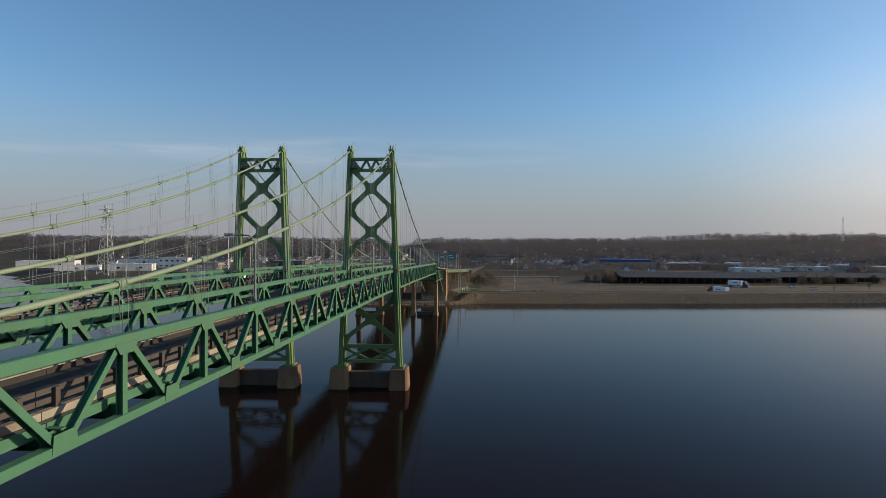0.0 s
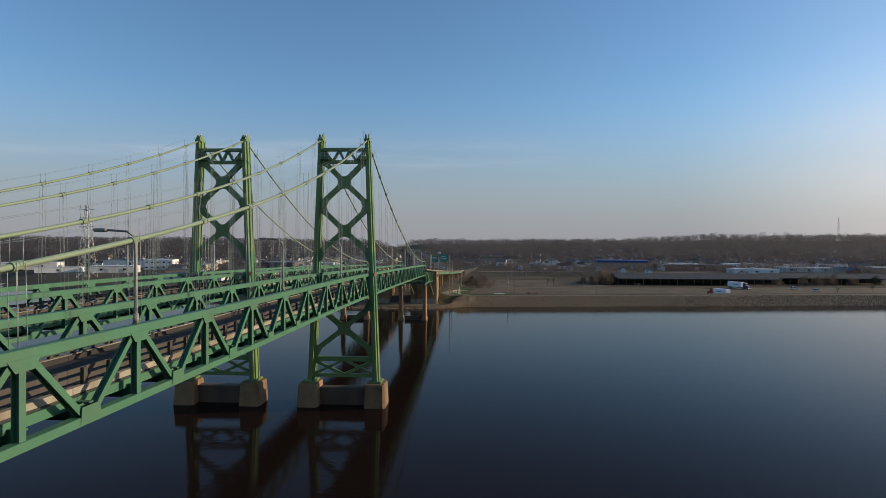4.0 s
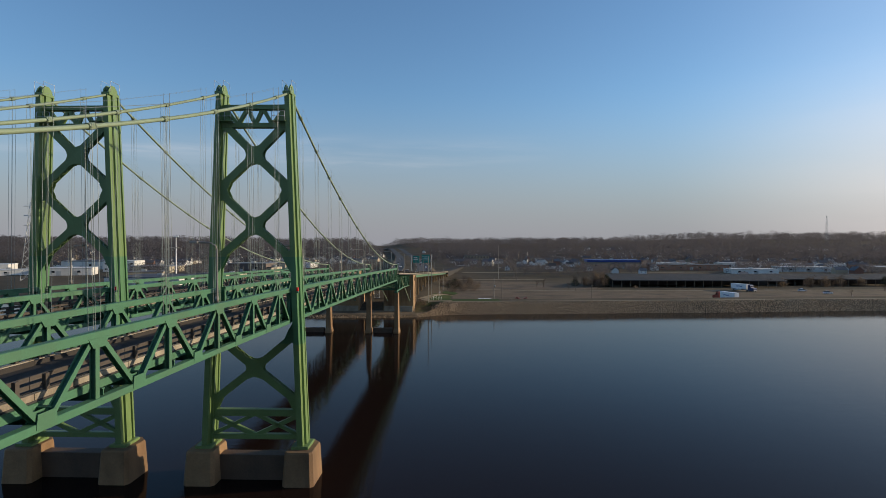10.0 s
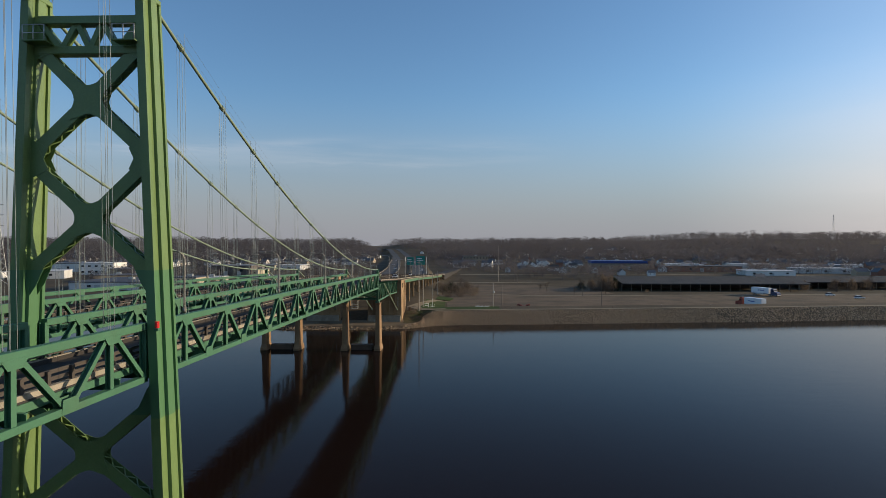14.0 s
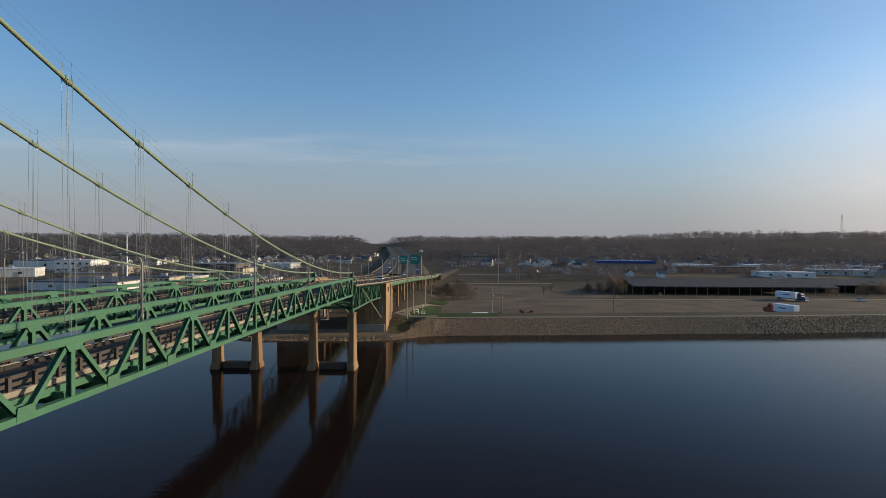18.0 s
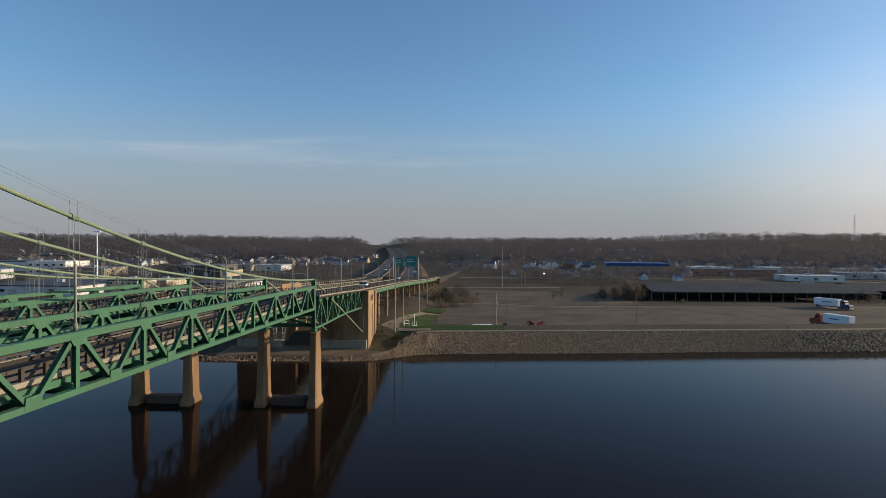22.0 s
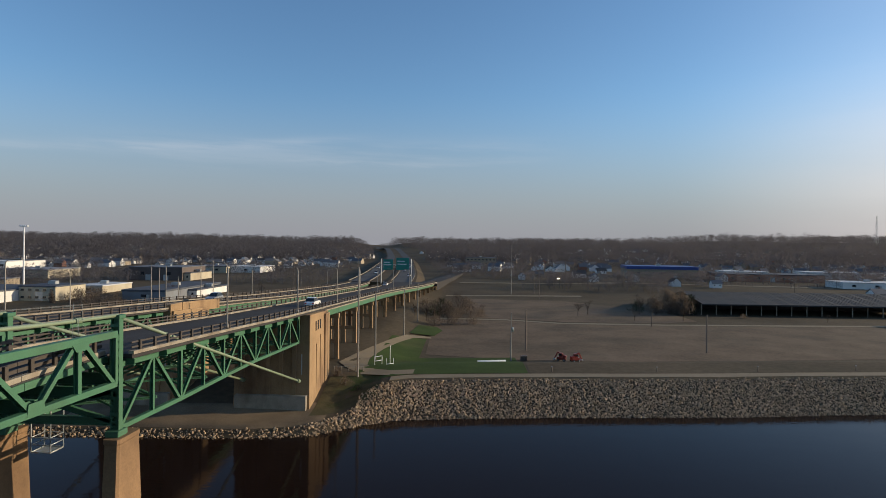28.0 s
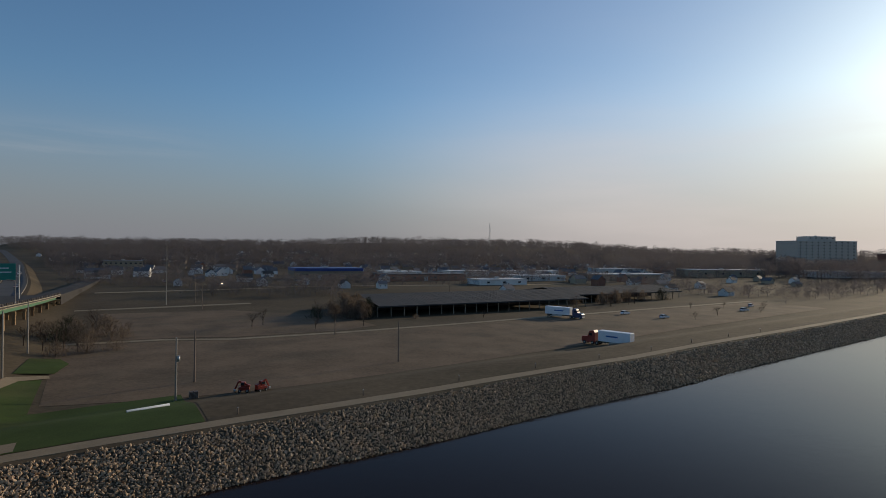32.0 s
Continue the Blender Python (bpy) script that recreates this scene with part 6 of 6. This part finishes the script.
while len(spots) < 205:
    az, r = radians(hg.uniform(-44, 62)), hg.uniform(340, 980)
    x, y = 20 + r * math.sin(az), 90 + r * math.cos(az)
    if az < 0 and r < 500 or abs(x + 10 - bend(y)) < 48 or y < shore(x) + 70 or (60 < x < 340 and y < 350) or (22 < x < 110 and y < 345):
        continue
    if any((x - a) ** 2 + (y - b) ** 2 < 17 ** 2 for a, b in spots):
        continue
    if min(abs(x - o.location.x) + abs(y - o.location.y) for o in scene.objects if o.get("group") == "town buildings") < 34:
        continue
    spots.append((x, y))
for i, (x, y) in enumerate(spots):
    m = Matrix.Translation((x, y, ground(x, y) + 0.2)) @ Matrix.Rotation(radians(hg.choice((0, 90, 180, 8, -12, 85))), 4, "Z") @ Matrix.Scale(hg.uniform(0.62, 0.88), 4)
    k = hg.choice((0, 0, 3, 0, 1, 3, 2))
    if i < 4:
        k = i
        styles[k].matrix_basis = m
    else:
        copy_thing(styles[k], m)

def far_houses(name, label, n, seed):
    """Plain gabled houses beyond the nearer streets, joined."""
    g = random.Random(seed)
    V, F, K = [], [], []
    halls = [o for o in scene.objects if o.get("group") == "town buildings"]
    while len(F) < n * 7:
        az = radians(g.uniform(-42, -8) if g.random() < 0.5 else g.uniform(-4, 52))
        r = g.uniform(540 if az < 0 else 440, 1100)
        x, y = 20 + r * math.sin(az), 90 + r * math.cos(az)
        if abs(x + 10 - bend(y)) < 42 or y < shore(x) + 90 or any(abs(x - o.location.x) + abs(y - o.location.y) < 40 for o in halls):
            continue
        w, d, h, a = g.uniform(3.6, 6.5), g.uniform(3, 4.2), g.uniform(2.6, 4.8), g.choice((0, 1.57, 0.2, 1.4, -0.3))
        z, k, c, q = ground(x, y) - 0.4, len(V), math.cos(a), math.sin(a)
        ridge = h + d * 0.8
        for px, py, pz in ((-w, -d, 0), (w, -d, 0), (w, d, 0), (-w, d, 0), (-w, -d, h), (w, -d, h), (w, d, h), (-w, d, h), (-w, 0, ridge), (w, 0, ridge)):
            V.append((x + px * c - py * q, y + px * q + py * c, z + pz))
        F += [tuple(k + i for i in f) for f in ((0, 1, 5, 4), (2, 3, 7, 6), (1, 2, 6, 9, 5), (3, 0, 4, 8, 7), (0, 3, 2, 1), (4, 5, 9, 8), (6, 7, 8, 9))]
        K += [0 if g.random() < 0.62 else 2] * 5 + [1, 1]
    me = mesh_of(name, V, F)
    for m in (WHITE_METAL, DARK_ROOF, TAN):
        me.materials.append(m)
    me.polygons.foreach_set("material_index", K)
    tagged(new(name, me), label, "houses", kind="stuff")
far_houses("far_houses", "countless small pale gabled houses among the far trees", 420, 77)

for i in range(26):
    az, r = radians(hg.uniform(-40, 40)), hg.uniform(230, 620)
    x, y = 20 + r * math.sin(az), 90 + r * math.cos(az)
    if abs(x + 10 - bend(y)) < 24 or y < shore(x) + 45 or (18 < x < 330 and y < 330):
        continue
    utility_pole(x, y, hg.uniform(10, 13), "wooden utility pole with a crossarm in the town")

def light_mast(x, y, h, label):
    z = ground(x, y)
    p = root("light_mast", (x, y, z), label, "light mast", "light masts")
    bm = bmesh.new()
    loft(bm, [[Vector((x + r * math.cos(k * 0.785), y + r * math.sin(k * 0.785), zz)) for k in range(8)] for zz, r in ((z - 0.3, 0.42), (z + h, 0.22))])
    part("shaft", bm, SIGN_WHITE, p)
    part("head_ring", tube([(x - 1.6, y, z + h), (x + 1.6, y, z + h)], 0.12, 6), GALV, p)
    for dx in (-1.5, -0.5, 0.5, 1.5):
        part("floodlight", box_bm(x + dx - 0.35, x + dx + 0.35, y - 0.4, y + 0.4, z + h - 0.1, z + h + 0.45, 0.05), SIGN_WHITE, p, "white floodlight head")
light_mast(-172, 330, 28.5, "tall white mast with a ring of floodlights")
def lattice(x, y, h, w, label, arms=True, name="lattice_tower", z=None):
    z = ground(x, y) if z is None else z
    t = root(name, (x, y, z), label, "lattice tower", "lattice towers")
    n = 9
    at = lambda f, a, b: (x + a * w / 2 * (1 - 0.86 * f), y + b * w / 2 * (1 - 0.86 * f), z + h * f)
    for a, b in ((-1, -1), (1, -1), (1, 1), (-1, 1)):
        rod("leg", at(0, a, b), at(1, a, b), w * 0.02, GALV, t, 5)
    for i in range(n):
        f0, f1 = i / n, (i + 1) / n
        c4 = ((-1, -1), (1, -1), (1, 1), (-1, 1))
        for k in range(4):
            p, q = c4[k], c4[(k + 1) % 4]
            rod("brace", at(f0, *p), at(f1, *q), w * 0.011, GALV, t, 4)
            rod("brace", at(f0, *q), at(f1, *p), w * 0.011, GALV, t, 4)
    if arms:
        for f in (0.7, 0.82, 0.94):
            rod("cross_arm", (x - w * 0.6, y, z + h * f), (x + w * 0.6, y, z + h * f), w * 0.025, GALV, t, 5)
lattice(-245, 292, 50, 9, "grey steel lattice pylon on the river bank")
lattice(848, 1270, 58, 6, "slim grey lattice radio mast on the wooded hill", False, "radio_mast")

# ---- cars ----
def car(x, y, z, heading, paint, label):
    M = Matrix.Translation((x, y, z)) @ Matrix.Rotation(radians(heading), 4, "Z")
    t = root("car", (x, y, z), label, "car", "cars")
    bm = bmesh.new()
    lo = [(-2.3, 0.35), (-2.32, 0.85), (-2.1, 1.0), (0.9, 0.98), (2.15, 0.85), (2.3, 0.6), (2.28, 0.35)]
    loft(bm, [[Vector((a, w, b)) for a, b in lo] for w in (-0.9, 0.9)])
    bmesh.ops.bevel(bm, geom=list(bm.edges), offset=0.05, segments=1, affect="EDGES")
    bm.transform(M)
    part("body", bm, paint, t)
    bm = bmesh.new()
    cabp = [(-2.05, 0.98), (-1.6, 1.55), (0.1, 1.58), (1.0, 0.98)]
    loft(bm, [[Vector((a, w * (1 if b < 1.2 else 0.82), b)) for a, b in cabp] for w in (-0.85, 0.85)])
    bm.transform(M)
    part("cabin_glass", bm, GLASS_DARK, t, "dark car windows")
    bm = box_bm(-1.55, 0.08, -0.69, 0.69, 1.56, 1.62, 0.02)
    bm.transform(M)
    part("roof", bm, paint, t)
    for s in (-1, 1):
        for xx in (-1.4, 1.4):
            wheel("wheel", M @ Vector((xx, s * 0.82, 0.33)), 0.33, 0.22, t, M.to_3x3() @ Vector((0, 1, 0)))
        bm = box_bm(2.2, 2.33, s * 0.65 - 0.15, s * 0.65 + 0.15, 0.6, 0.75)
        bm.transform(M)
        part("headlight", bm, SIGN_WHITE, t, "clear headlight")
        bm = box_bm(-2.35, -2.28, s * 0.68 - 0.15, s * 0.68 + 0.15, 0.65, 0.85)
        bm.transform(M)
        part("tail_light", bm, BEACON, t, "red tail light")
WHITE_CAR = material("white_car_paint", (0.75, 0.75, 0.74), 0.3, 0, 0.05, 1, 5, 0)
GREY_CAR = material("silver_car_paint", (0.35, 0.36, 0.38), 0.3, 0.4, 0.05, 1, 5, 0)
car(1.8, 176.0, z_road(176.0), 90, WHITE_CAR, "white car driving on the approach deck")
car(AX[1] + 1.0, 185.0, z_road(185, AX[1]), -90, GREY_CAR, "silver car on the far approach deck")
car(-4 + bend(300), 320.0, z_road(320.0), 90, WHITE_CAR, "white car far along the viaduct")
for i, (q, yy) in enumerate(((2, 420), (-2, 480), (-20, 450), (-23, 530), (2, 560), (-1, 640), (-21, 690))):
    car(q + bend(yy), yy, z_high(yy), 90 if q > -10 else -90, (WHITE_CAR, GREY_CAR)[i % 2], "distant car on the highway")
for i in range(12):
    az = radians(hg.uniform(0, 50))
    r = hg.uniform(330, 520)
    x, y = 20 + r * math.sin(az), 90 + r * math.cos(az)
    if 60 < x < 340 and y < 345 or abs(x + 10 - bend(y)) < 40:
        continue
    car(x, y, ground(x, y) + 0.1, hg.choice((0, 90, 180, 45)), hg.choice((GREY_CAR, NAVY, RED)), "parked car in the town")
for x, y, a in ((214, 262, 10), (218, 246, 5), (276, 250, 0), (300, 262, 20)):
    car(x, y, ground(x, y) + 0.03, a, WHITE_CAR, "white car parked by the far trees")

# ---- scrub by the shed and on the bank ----
SCRUB = material("dark_scrub", (0.05, 0.052, 0.03), 0.95, 0, 0.3, 0.1, 3, 0, island=0.3, spec=0.1)
def bush(x, y, h, w, seed, mat, label):
    z = ground(x, y)
    t = root("bush", (x, y, z), label, "bush", "bushes")
    g = np.random.default_rng(seed)
    n = 800
    a, f = g.uniform(0, 6.283, n), g.random(n)
    r = w * 0.5 * np.sqrt(np.clip(1 - (f - 0.25) ** 2 / 0.6, 0.02, 1)) * g.uniform(0.2, 1.05, n) * (1 + 0.25 * np.sin(a * 3 + seed))
    c = np.stack([x + np.cos(a) * r, y + np.sin(a) * r, z + 0.1 + f * h * g.uniform(0.75, 1.1, n)], 1)
    out = np.stack([np.cos(a) * 0.5, np.sin(a) * 0.5, np.full(n, 0.9)], 1) + g.normal(size=(n, 3)) * 0.4
    out *= (h * g.uniform(0.06, 0.16, n) / np.linalg.norm(out, axis=1))[:, None]
    wide = g.normal(size=(n, 3)) * h * 0.008
    d = np.stack([-out - wide, -out + wide, out], 1)
    me = mesh_of("foliage", (c[:, None, :] + d).reshape(-1, 3).tolist(), [(3 * i, 3 * i + 1, 3 * i + 2) for i in range(n)])
    put("foliage", me, mat, t)
    rod("stem", (x, y, z - 0.2), (x, y, z + h * 0.6), 0.09, BARK, t, 6)
bg = random.Random(8)
SHED_SCRUB = ((106.5, 292.5, 5.5, 6), (110.5, 290.5, 7, 6), (114.0, 293.5, 7, 5), (101.5, 294.5, 5, 6), (95.5, 298.5, 4.5, 6), (109.5, 300.5, 7.5, 7), (114.5, 305.5, 8, 7), (103.5, 304.5, 6, 7), (111.5, 312.5, 8, 8), (225.5, 303.5, 5, 6), (239.5, 299.5, 6, 7), (250.5, 301.5, 6.5, 7), (261.5, 304.5, 6, 7), (275.5, 306.5, 5.5, 7), (291.5, 307.5, 6, 8), (128.5, 283.5, 1.6, 2.5))
BANK_SCRUB = ((19, 273, 4, 7), (23, 278, 5.5, 8), (26.5, 271, 3.6, 6), (30, 281, 6, 8), (34, 275, 3.4, 6), (21, 286, 5.5, 8), (15, 280, 4.5, 7), (9.5, 168, 1.3, 2.6), (12, 166, 1.0, 2.2), (7.6, 171, 1.5, 2.0), (-118, 274, 3.8, 2.6), (-112, 276, 3.4, 9), (-106, 279, 3.6, 9), (-115, 284, 4.5, 8), (-109, 287, 4.6, 8), (-103, 272, 3.6, 8), (-99, 281, 3.6, 6), (-117, 294, 4.2, 7), (-60, 270, 3, 6), (-52, 262, 3, 5), (-90, 268, 3, 8), (-98, 274, 3, 7), (-45, 190, 2, 5), (-38, 182, 2, 5), (-58, 196, 2.5, 6), (20, 251, 3.5, 6), (26, 254, 3.5, 6), (32, 256, 3, 6))
for x, y, h, w in SHED_SCRUB + BANK_SCRUB:
    bush(x, y, h, w, int(x * 7 + y) % 9973, SCRUB if bg.random() < 0.15 else TWIG, "grey-brown leafless scrub bush")
